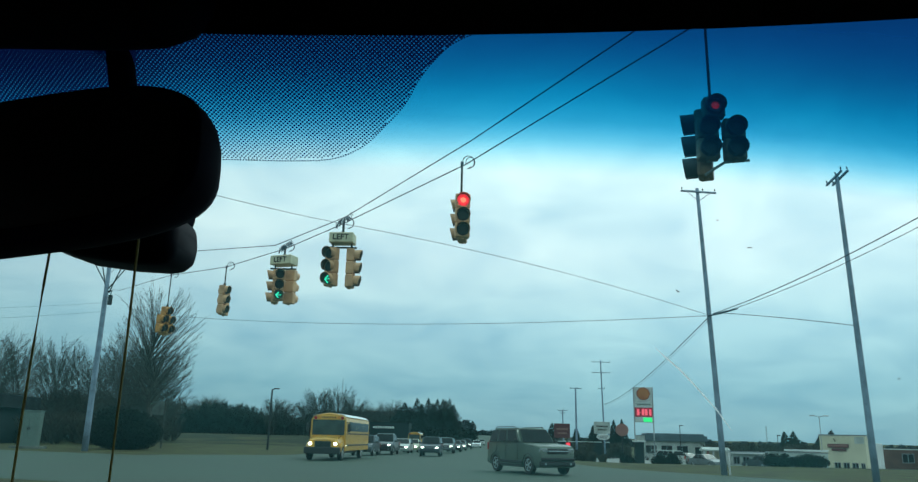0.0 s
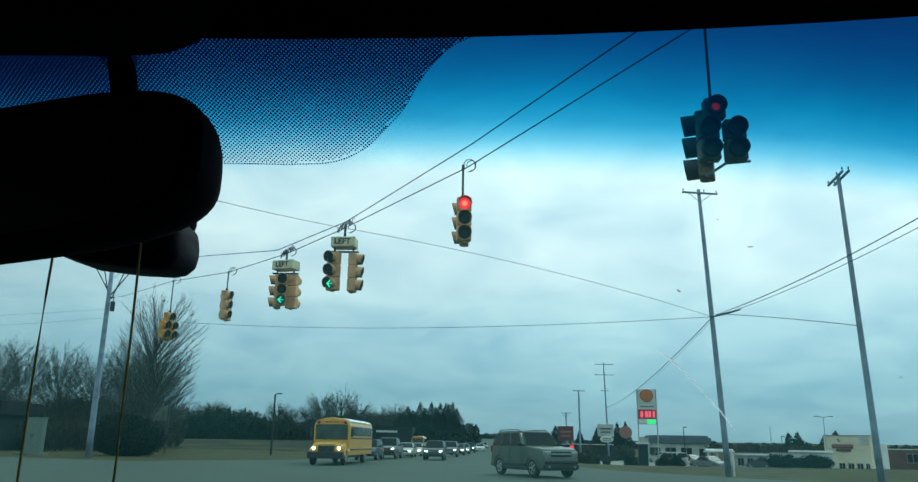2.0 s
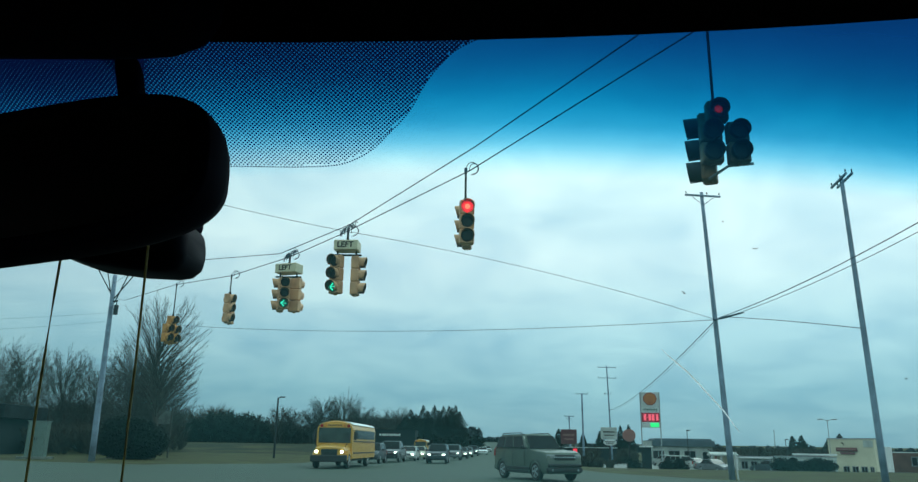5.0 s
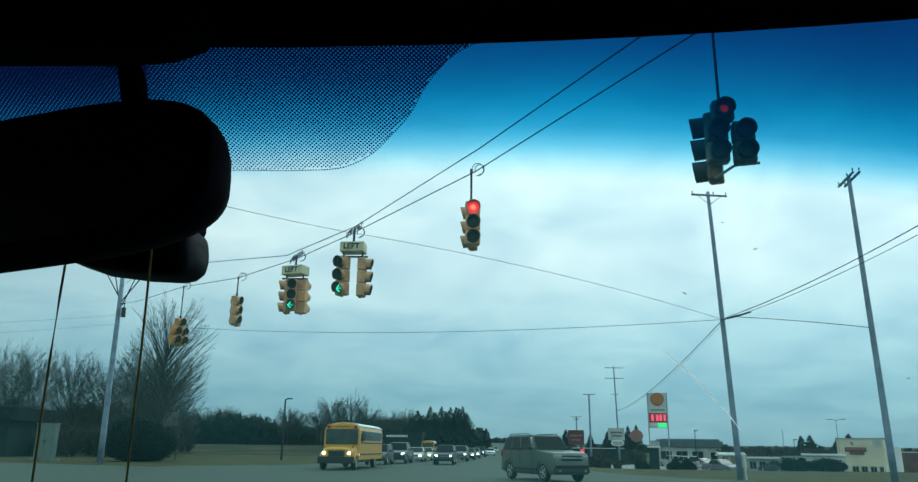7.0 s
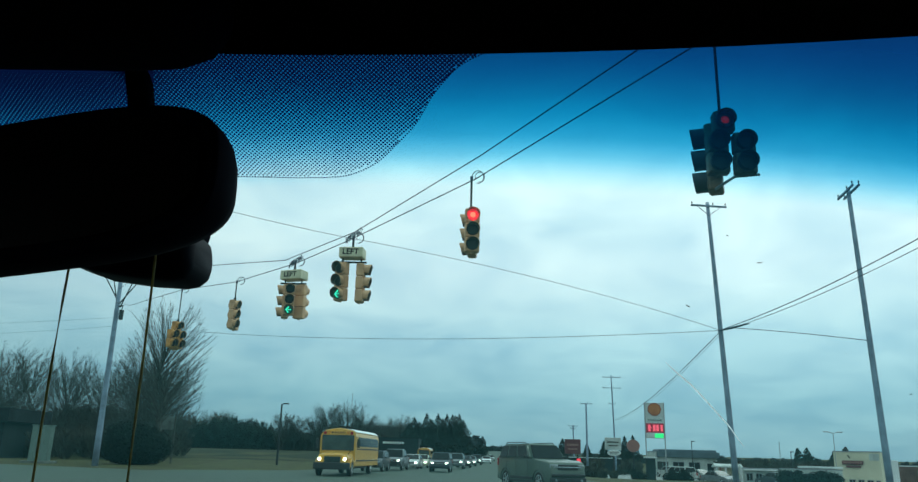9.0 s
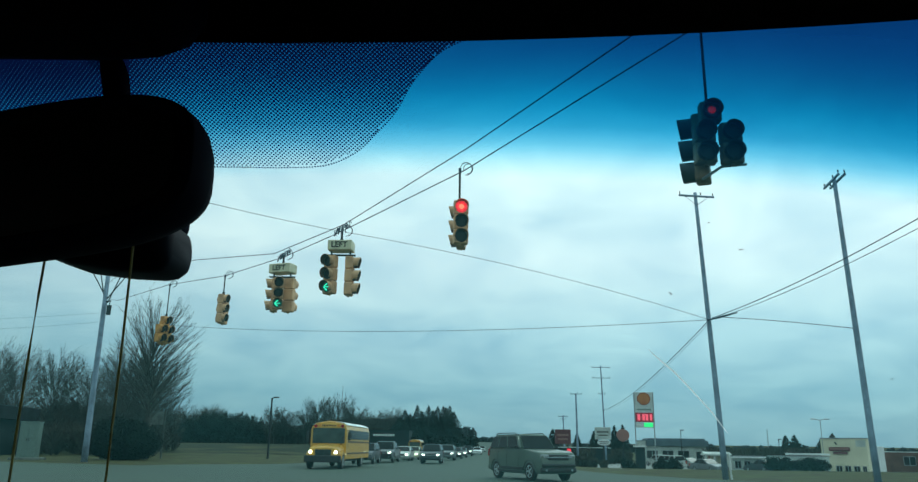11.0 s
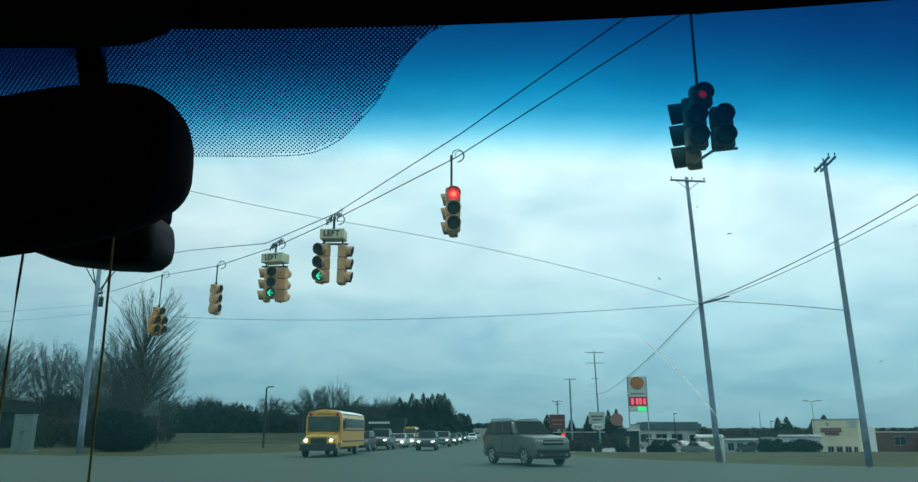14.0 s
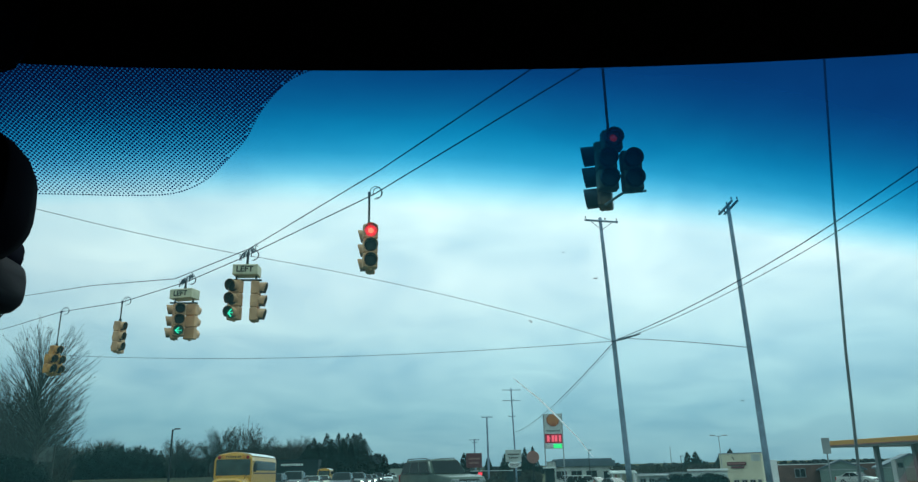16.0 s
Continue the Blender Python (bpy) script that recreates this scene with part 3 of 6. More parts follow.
for x, k in ((-0.47, 0.9), (-0.46, 1.0), (-0.19, 1.0), (-0.165, 0.97), (-0.149, 0.86), (-0.140, 0.66), (-0.137, 0.4)):
    rings.append([(x, 0.345 + u * k, EYE + 0.2435 + w * (k if w < 0 else 1) + 0.004 * (x + 0.3)) for u, w in sec])
loft(bm, rings)
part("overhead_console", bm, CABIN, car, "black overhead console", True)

bm = bmesh.new()                                    # mirror stem
rings = [[(x + u, y + w, EYE + z) for u, w in rounded(s, 0.014, 0.005, 3)] for x, y, z, s in ((-0.2095, 0.405, 0.240, 0.0165), (-0.2072, 0.405, 0.215, 0.0150), (-0.2005, 0.405, 0.185, 0.0145), (-0.1970, 0.404, 0.150, 0.018))]
loft(bm, rings)
part("mirror_stem", bm, CABIN, car, "black mirror stem", True)


def oval(a, b, d, p=3.5, n=56):
    """A rounded, slightly squared outline in the mirror's plane."""
    ring = []
    for k in range(n):
        c, s = math.cos(k * math.tau / n), math.sin(k * math.tau / n)
        ring.append((a * math.copysign(abs(c) ** (2 / p), c), d, b * math.copysign(abs(s) ** (2 / p), s)))
    return ring


M = Matrix.Translation((-0.2490, 0.371, EYE + 0.1272)) @ pose(0, 0, 0, 0, 0, -12) @ pose(0, 0, 0, -4, -4.5, 0)
bm = bmesh.new()
rings = []
for d, k, dr in ((-0.004, 0.955, 0), (-0.006, 0.985, 0), (-0.003, 1.0, 0), (0.006, 1.0, 0), (0.016, 0.96, 0), (0.026, 0.86, 0), (0.033, 0.68, 0), (0.036, 0.4, 0)):
    rings.append(oval(0.1235 - 0.04 * (1 - k), 0.0418 * k, d))
loft(bm, rings)
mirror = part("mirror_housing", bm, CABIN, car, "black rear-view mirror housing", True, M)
bm = bmesh.new()
loft(bm, [oval(0.1145, 0.0335, d) for d in (-0.0066, -0.0045)])
part("mirror_glass", bm, MIRROR, mirror, "dim mirror glass")

bm = bmesh.new()                                    # sensor housing on the glass below the mirror
rings = []
for x, z0, z1, k in ((-0.262, 0.113, 0.120, 0.5), (-0.250, 0.1085, 0.126, 0.8), (-0.232, 0.1025, 0.131, 0.95), (-0.205, 0.0990, 0.1335, 1.0), (-0.184, 0.0980, 0.1350, 1.0), (-0.1765, 0.0995, 0.1335, 0.97), (-0.1725, 0.1035, 0.1290, 0.88), (-0.1705, 0.1090, 0.1210, 0.7)):
    c, h = 0.5 * (z0 + z1), z1 - z0
    rings.append([(x - 0.0055, 0.463 + u * k, EYE + c + 0.0015 + w) for u, w in rounded(0.05, h, 0.4 * h, 5)])
loft(bm, rings)
part("sensor_housing", bm, POD, car, "black plastic sensor pod", True)
bm = bmesh.new()
box(bm, (-0.1905, 0.455, EYE + 0.138), (0.026, 0.05, 0.018), bevel=0.006, segments=3)
part("sensor_cover", bm, CABIN, car, smooth=True)

for x in (-0.2382, -0.1880):
    wob = random.Random(int(x * 1e4))
    pts = [(x + 0.0012 * math.sin(7 * k / 12 + x * 40) + 0.0002 * wob.random(), 0.42, EYE + 0.150 - k * 0.035) for k in range(13)]
    bm = tube(bmesh.new(), pts, 0.00072, 7)
    ob = part("hanging_cord", bm, CORD, smooth=True)
    tagged(ob, "thin olive cord hanging from the mirror", "cord", "cords on the mirror")

# ---------------------------------------------------------------- traffic signals


def visor_mesh(r=0.156, length=0.19, tunnel=False):
    bm = bmesh.new()
    rings = []
    for d, rr in ((0.0, r), (1.0, r * 1.03), (1.0, r * 0.97), (0.0, r * 0.94)):
        ring = []
        for k in range(19):
            a = radians(-80 + 340 * k / 18) if tunnel else radians(-40 + 260 * k / 18)
            reach = length * ((0.92 + 0.08 * math.sin(a)) if tunnel else (0.72 + 0.28 * smooth(-0.7, 0.9, math.sin(a))))
            ring.append((rr * math.cos(a), -0.10 - d * reach, rr * math.sin(a)))
        rings.append([bm.verts.new(p) for p in ring])
    for s, t in zip(rings, rings[1:]):
        for k in range(18):
            f = bm.faces.new((s[k], s[k + 1], t[k + 1], t[k]))
            f.material_index = 1 if s is rings[2] else 0
    for k in (0, 18):
        bm.faces.new([r_[k] for r_ in rings])
    return bm


def lens_mesh(r=0.145):
    bm = bmesh.new()
    loft(bm, [[(k * r * math.cos(a * math.tau / 20), y, k * r * math.sin(a * math.tau / 20)) for a in range(20)] for y, k in ((-0.095, 1.0), (-0.112, 0.97), (-0.122, 0.8), (-0.128, 0.45), (-0.13, 0.1))])
    return bm


def arrow_mesh():
    """A left-pointing arrow: a broad chevron with a short shaft."""
    bm = bmesh.new()
    for a, b, w in (((-0.06, 0), (0.075, 0), 0.020), ((-0.085, 0), (0.0, 0.085), 0.034), ((-0.085, 0), (0.0, -0.085), 0.034)):
        d = Vector((b[0] - a[0], 0, b[1] - a[1]))
        c = Vector(((a[0] + b[0]) / 2, -0.134, (a[1] + b[1]) / 2))
        box(bm, c, (d.length + 0.028, 0.008, w), pose(0, 0, 0, 0, -math.degrees(math.atan2(d.z, d.x)), 0), 0.006, 1)
    return bm


def signal_head(parent, x, y, z, yaw, lit=None, rows=((0, 0), (0, -1), (0, -2)), arrow=False, skin=SIGNAL_YELLOW, glow=None, hood=0.19, size=1.0, tunnel=False):
    """A head of sections 0.345 m apart, its top section's centre at z; rows: (column, step) of each."""
    S = 0.345
    rim, core = glow or (RED_ON, RED_CORE)
    bm = bmesh.new()
    for cx_, cz in rows:
        box(bm, (cx_ * 0.36, 0, cz * S), (0.335, 0.20, 0.338), bevel=0.03, segments=2)
        box(bm, (cx_ * 0.36, -0.102, cz * S), (0.30, 0.02, 0.30), bevel=0.008, segments=1)
    for k, (cx_, cz) in enumerate(rows):
        if cz == min(r[1] for r in rows):
            rod(bm, (cx_ * 0.36, 0, cz * S - 0.16), (cx_ * 0.36, 0, cz * S - 0.20), 0.05, 0.04, 10)
    head = part("signal_head", bm, skin, parent, m=pose(x, y, z, 0, 0, yaw) @ Matrix.Scale(size, 4))
    for k, (cx_, cz) in enumerate(rows):
        at = pose(cx_ * 0.36, 0, cz * S)
        on = lit == k
        part("lens", lens_mesh(), (LENS_GREEN if arrow else rim) if on else LENS_OFF, head, ("dim green lens" if arrow else "glowing red lens") if on else "", True, at)
        if on and not arrow:
            part("lens_core", lens_mesh(0.066), core, head, "bright red core", True, at @ pose(0, -0.015, 0))
        if on and arrow:
            part("arrow", arrow_mesh(), GREEN_ON, head, "glowing green left arrow", m=at)
        part("visor", visor_mesh(0.150 if tunnel else 0.156, hood, tunnel), [VISOR_IN if tunnel else skin, VISOR_IN if tunnel else VISOR_TAN], head, smooth=True, m=at)
    return head


def hanger(parent, z0, z1, r=0.022):
    bm = rod(bmesh.new(), (0, 0, z0), (0, 0, z1), r, r, 8)
    rod(bm, (0, 0, z0 - 0.05), (0, 0, z0 + 0.06), 0.05, 0.04, 10)
    part("hanger", bm, DARK_STEEL, parent)
    bm = bmesh.new()
    box(bm, (0, 0, z1), (0.06, 0.05, 0.10), bevel=0.012)
    for r_, dx in ((0.12, 0.13), (0.095, 0.17)):     # slack cable coiled beside the clamp
        tube(bm, [(dx + r_ * math.cos(a * math.tau / 14), 0.03, z1 + 0.05 + 1.15 * r_ * math.sin(a * math.tau / 14)) for a in range(-4, 9)], 0.009, 5)
    part("wire_clamp", bm, CABLE, parent)


def sign_box(parent, w, h, z, yaw=0):
    bm = box(bmesh.new(), (0, 0, z), (w, 0.42, h), bevel=0.02)
    s = part("sign_box", bm, SIGN_FACE, parent, "cream sign box", m=pose(0, 0, 0, 0, 0, yaw))
    words("LEFT", 0.205, SIGN_INK, s, pose(-0.01, -0.214, z, 90, 0, 0), bold=0.005)
    bm = bmesh.new()
    for x in (-0.24, 0.24):
        bm = rod(bmesh.new(), (x, 0, z - h / 2 - 0.14), (x, 0, z - h / 2 + 0.01), 0.025, 0.025, 6)
        part("drop_pipe", bm, DARK_STEEL, parent)
    bm = box(bmesh.new(), (0, 0, z - h / 2 - 0.10), (0.75, 0.05, 0.04))
    part("bracket", bm, DARK_STEEL, parent)


def traffic_signal(x, y, label):
    return thing("traffic_signal", pose(x, y, 0), label, "traffic light", "signals on the span wire")


WIRE_LOW = {"A": (3.54, 10.0, 7.62), "B": (0.03, 14.47, 6.93), "C": (-3.21, 18.6, 6.73), "D": (-5.22, 21.3, 6.75), "E": (-8.10, 25.0, 6.98), "F": (-11.56, 29.0, 7.48)}

s = traffic_signal(3.54, 10.0, "yellow five-section traffic signal in shaded colour with a glowing red light")
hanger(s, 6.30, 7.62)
signal_head(s, 0.0, -0.06, 6.14, -2, 0, ((0.04, 0), (-0.30, -1.05), (-0.30, -2.05), (0.86, -1.05), (0.86, -2.05)), skin=SIGNAL_SHADED, glow=(RED_DIM, RED_DEEP), hood=0.15, tunnel=True, size=0.9)
signal_head(s, -0.05, 0.22, 6.04, -112, skin=SIGNAL_SHADED, hood=0.22, tunnel=True)
part("bracket", tube(bmesh.new(), [(-0.14, 0, 5.15), (0.15, 0, 5.345), (0.50, 0, 5.385)], 0.022, 6), STEEL, s)
part("mount", box(bmesh.new(), (0.02, 0.06, 6.30), (0.16, 0.16, 0.12), bevel=0.02), DARK_STEEL, s)

s = traffic_signal(-0.06, 14.47, "faded yellow traffic signal with a glowing red light")
hanger(s, 6.25, 6.93)
signal_head(s, 0.03, -0.14, 6.07, 6, 0, size=0.88, hood=0.14)
signal_head(s, 0.04, 0.14, 6.06, -94, size=0.88)

s = traffic_signal(-3.10, 18.6, "faded yellow turn signal with green arrow under a lettered box")
hanger(s, 6.50, 6.75, 0.03)
sign_box(s, 0.62, 0.26, 6.37, -4)
signal_head(s, -0.23, -0.05, 5.95, -27, 2, arrow=True, size=0.97)
signal_head(s, 0.24, 0.0, 5.93, 88, size=0.97)

s = traffic_signal(-5.22, 21.3, "faded yellow three-way turn signal with green arrow and lettered box")
hanger(s, 6.52, 6.77, 0.03)
sign_box(s, 0.69, 0.27, 6.38, -19)
signal_head(s, -0.03, -0.22, 5.92, 14, 2, arrow=True, size=0.88)
signal_head(s, -0.20, 0.08, 5.95, -78, size=0.95)
signal_head(s, 0.23, 0.02, 5.95, 164, size=0.97)

s = traffic_signal(-8.08, 25.0, "faded yellow traffic signal turned along the cross street")
hanger(s, 6.36, 6.98)
signal_head(s, 0.0, -0.08, 6.16, 80, hood=0.15, size=0.95)
signal_head(s, 0.0, 0.16, 6.16, -112, hood=0.12, size=0.95)

s = traffic_signal(-11.52, 29.0, "weathered orange five-section traffic signal facing the far street")
hanger(s, 6.25, 7.48)
signal_head(s, 0.0, -0.1, 6.03, 66, None, ((0, 0), (-0.5, -1), (-0.5, -2), (0.5, -1), (0.5, -2)), skin=SIGNAL_ORANGE, hood=0.17)
signal_head(s, -0.10, 0.16, 6.0, 215, skin=SIGNAL_ORANGE, hood=0.17)

# span wires
bm = bmesh.new()
low = [(9.3, 3.0, 9.05), WIRE_LOW["A"], WIRE_LOW["B"], WIRE_LOW["C"], WIRE_LOW["D"], WIRE_LOW["E"], WIRE_LOW["F"], (-20.5, 44.0, 9.6), (-28.2, 58, 12.4)]
tube(bm, low, 0.0115, 6)
tagged(part("span_wire", bm, CABLE), "black signal cable slung across the junction", "wire", "span wires")
bm = bmesh.new()
top = [(8.3, 2.6, 9.0), (2.44, 9.9, 7.33), (0.11, 14.2, 7.33), (-3.07, 18.6, 6.96), (-5.6, 21.6, 6.92), (-9.81, 27.0, 8.02), (-20.3, 44, 11.4), (-28.2, 58, 13.4)]
tube(bm, top, 0.0115, 6)
tagged(part("span_wire", bm, CABLE), "black messenger wire above the signals", "wire", "span wires")
for k, ((xa, ya, za), (xb, yb, zb)) in enumerate((((-3.36, 18.85, 6.84), (-2.88, 18.25, 6.96)), ((-5.48, 21.6, 6.83), (-4.98, 20.98, 6.92)))):
    lash = random.Random(50 + k)                    # loose tie wires wound between the two cables
    for j in range(4):
        u = (0.06, 0.30, 0.58, 0.80)[j]
        c = Vector((xa, ya, za)).lerp(Vector((xb, yb, zb)), u)
        step = (Vector((xb, yb, zb)) - Vector((xa, ya, za))) * 0.055
        pts = []
        for i in range(9):
            wave = (0.10, -0.09, 0.04, -0.12, 0.12, -0.03, 0.09, -0.10, 0.02)[(i + 2 * j) % 9]
            pts.append(c + step * (0.8 * i - 3 * (i % 2) * lash.random()) + Vector((0, 0, wave * 0.8 - 0.07)))
        tagged(part("tie_wire", tube(bmesh.new(), pts, 0.011, 5), CABLE), "kinked dark tie wire wound on the signal cables", "wire", "tie wires")

# ---------------------------------------------------------------- utility poles and overhead lines


def insulator(bm, x, y, z):
    rod(bm, (x, y, z), (x, y, z + 0.06), 0.015, 0.015, 6)
    rod(bm, (x, y, z + 0.06), (x, y, z + 0.16), 0.04, 0.025, 8)


def utility_pole(base, top, r0, r1, arms, label, braces=False):
    """arms: (height below the top, length, turn in degrees)."""
    b, t = Vector(base), Vector(top) - Vector(base)
    p = thing("utility_pole", pose(*base), label, "utility pole", "utility poles")
    bm = tube(bmesh.new(), [t * k / 6 for k in range(7)], [r0 + (r1 - r0) * k / 6 for k in range(7)], 12)
    part("pole", bm, POLE_WOOD, p, smooth=True)
    for drop, length, turn in arms:
        at = t - Vector((0, 0, drop))
        m = Matrix.Translation(at) @ pose(0, 0, 0, 0, 0, turn)
        bm = box(bmesh.new(), (0, -r1 - 0.05, 0), (length, 0.09, 0.10), bevel=0.01)
        if braces:
            for s_ in (-1, 1):
                rod(bm, (s_ * length * 0.32, -r1 - 0.06, -0.05), (0, -r1 - 0.02, -0.55), 0.018, 0.018, 5)
        arm = part("crossarm", bm, POLE_WOOD, p, m=m)
        for k in (-0.47, 0.12, 0.47):
            bm = bmesh.new()
            insulator(bm, k * length, -r1 - 0.05, 0.06)
            part("insulator", bm, DARK_STEEL, arm)
    return p


P1 = (13.25, 40.5, 15.6)
pole = utility_pole((13.75, 40.5, 0), P1, 0.165, 0.095, [(0.25, 2.1, 8)], "tall grey weathered wooden utility pole with one crossarm", True)
part("guy_guard", rod(bmesh.new(), (0.26, -0.12, -0.05), (0.19, -0.12, 1.35), 0.05, 0.05, 8), PLATE, pole, "pale plastic guard at the foot")
P2 = (18.08, 34.4, 14.3)
utility_pole((18.33, 34.4, 0), P2, 0.152, 0.092, [(0.15, 2.1, -98), (0.15, 2.1, 82)], "tall grey wooden utility pole with double crossarm")
P3 = (-28.05, 58.0, 14.2)
p = utility_pole((-27.9, 58.0, 0), P3, 0.235, 0.16, [], "stout grey pole with angled brackets beside the street")
bm = bmesh.new()
for a, b in (((0, 0, 12.3), (-1.4, -0.3, 14.6)), ((0, 0, 12.3), (1.5, 0.2, 14.6)), ((-0.1, 0, 12.0), (-0.9, 0.2, 14.6)), ((0.1, 0, 12.0), (0.9, 0.1, 14.4))):
    rod(bm, a, b, 0.05, 0.04, 6)
part("bracket", bm, DARK_STEEL, p)
bm = rod(bmesh.new(), (0.42, -0.3, 11.0), (0.42, -0.3, 11.75), 0.17, 0.17, 12)
rod(bm, (-0.12, 0, 12.1), (0.5, -0.3, 12.1), 0.05, 0.05, 6)
rod(bm, (0.42, -0.3, 11.7), (0.42, -0.3, 12.1), 0.04, 0.04, 6)
part("transformer", bm, DARK_STEEL, p, "small grey transformer can")
utility_pole((23.9, 127, -0.6), (23.5, 127, 14.95), 0.15, 0.10, [(0.35, 3.1, 3), (2.1, 3.1, 3), (4.7, 1.2, 3)], "wooden utility pole with three crossarms")
utility_pole((16.7, 110, 0), (16.65, 110, 9.1), 0.16, 0.11, [(0.1, 1.7, 3)], "slim wooden utility pole with one crossarm")
utility_pole((17.6, 130, -0.3), (17.4, 130, 6.8), 0.14, 0.1, [(0.15, 1.7, 3), (0.6, 0.9, 3)], "small wooden utility pole beside the road")
HUB = (13.42, 40.2, 8.25)


def line(pts, r, label):
    tagged(part("power_line", tube(bmesh.new(), pts, r, 5), CABLE), label, "wire", "overhead lines")


line(sag((-23.1, 60, 10.57), HUB, 0.55), 0.015, "thin dark overhead line across the street")
line(sag((P3[0], 58, 11.2), (-75, 60, 10.8), 0.8), 0.007, "thin overhead line along the cross street")
line(sag((P3[0], 58, 10.5), (-75, 61, 10.0), 0.9), 0.007, "thin overhead line along the cross street")
line(sag(HUB, (23.5, 126.8, 7.6), 0.9, 24), 0.023, "dark cable sagging from pole to pole")
line(sag((HUB[0] + 0.05, HUB[1], HUB[2] - 0.10), (23.6, 126.8, 7.5), 0.98, 24), 0.009, "thin cable sagging from pole to pole")
line(sag((HUB[0] + 0.1, HUB[1] - 0.2, 8.32), (15.17, 24.0, 8.97), 0.22)[:-1] + sag((15.17, 24.0, 8.97), (16.2, 12.0, 10.6), 0.1), 0.020, "dark overhead cable rising towards the junction")
line(sag((HUB[0] + 0.15, HUB[1] - 0.3, 8.25), (15.13, 24.0, 8.64), 0.22)[:-1] + sag((15.13, 24.0, 8.64), (16.2, 12.0, 10.1), 0.1), 0.014, "thin overhead cable rising towards the junction")
line(sag((HUB[0] + 0.6, HUB[1] - 0.3, 8.35), (18.2, 34.4, 6.95), -0.05), 0.018, "thin cable between two poles")
line(sag((-16, 27.0, 11.9), (-5.83, 33, 10.95), 0.15)[:-1] + sag((-5.83, 33, 10.95), HUB, -0.35), 0.012, "very thin overhead line")
bm = tube(bmesh.new(), [(HUB[0] - 0.1, HUB[1], 8.22), (HUB[0] + 0.5, HUB[1] - 0.3, 8.36), (HUB[0] + 1.1, HUB[1] - 1.2, 8.45)], [0.03, 0.065, 0.03], 8)
tagged(part("cable_splice", bm, CABLE), "black cable splice case at the pole", "wire")

# ---------------------------------------------------------------- vehicles


def pane(bm, quad, u0, u1, v0, v1, out=0.012, thick=0.012):
    """A thin pane on a four-cornered face (bottom a, b; top c, d), proud of it."""
    a, b, c, d = [Vector(p) for p in quad]
    n = (b - a).cross(d - a).normalized()

    def at(u, v):
        return a.lerp(b, u).lerp(d.lerp(c, u), v)
    front = [bm.verts.new(at(u, v) + n * out) for u, v in ((u0, v0), (u1, v0), (u1, v1), (u0, v1))]
    back = [bm.verts.new(at(u, v) + n * (out - thick)) for u, v in ((u0, v0), (u1, v0), (u1, v1), (u0, v1))]
    bm.faces.new(front)
    bm.faces.new(back[::-1])
    for k in range(4):
        bm.faces.new((front[k], back[k], back[(k + 1) % 4], front[(k + 1) % 4]))
    return bm


def creased(ob, angle=32):
    """Smooth shading that keeps the sharper edges."""
    ob.data.shade_smooth()
    ob.data.set_sharp_from_angle(angle=radians(angle))
    return ob


def wheel(parent, x, y, r, w=0.22):
    bm = bmesh.new()
    s = 1 if x > 0 else -1
    rings = []
    for d, k in ((-w / 2, 0.80), (-w / 2, 0.93), (-w * 0.36, 1.0), (w * 0.36, 1.0), (w / 2, 0.93), (w / 2, 0.80)):
        rings.append([(d, r * k * math.cos(a * math.tau / 24), r * k * math.sin(a * math.tau / 24)) for a in range(24)])
    loft(bm, rings)
    t = part("wheel", bm, TYRE, parent, smooth=False, m=pose(x, y, r))
    bm = bmesh.new()
    R = r * 0.66
    loft(bm, [[(s * d, R * k * math.cos(a * math.tau / 20), R * k * math.sin(a * math.tau / 20)) for a in range(20)] for d, k in ((w / 2 - 0.03, 1.0), (w / 2 + 0.006, 1.0), (w / 2 + 0.006, 0.88), (w / 2 - 0.02, 0.84), (w / 2 - 0.02, 0.1))])
    for k in range(5):
        a = k * math.tau / 5
        box(bm, (s * (w / 2 - 0.004), R * 0.5 * math.cos(a), R * 0.5 * math.sin(a)), (0.025, R * 0.9, R * 0.26), pose(0, 0, 0, math.degrees(a), 0, 0), 0.008, 1)
    part("rim", bm, RIM, t)
    return t


STYLES = {
    # length, width, height, belt, hood height, front/rear wheel y, wheel radius, glass: windshield foot, roof front, roof rear, rear foot
    "suv": (4.65, 1.84, 1.68, 1.02, 1.00, 0.36, -1.0, -0.20, 1.75, 2.22, 3),
    "large_suv": (5.05, 2.0, 2.08, 1.37, 1.33, 0.41, -0.92, -0.30, 2.2, 2.46, 3),
    "sedan": (4.70, 1.80, 1.45, 0.92, 0.88, 0.33, -0.85, 0.05, 1.05, 1.78, 2),
    "minivan": (5.10, 1.98, 1.75, 1.02, 0.98, 0.35, -1.60, -0.62, 2.15, 2.48, 3),
    "pickup": (5.60, 2.0, 1.88, 1.12, 1.12, 0.40, -1.15, -0.45, 0.78, 0.98, 2),
}


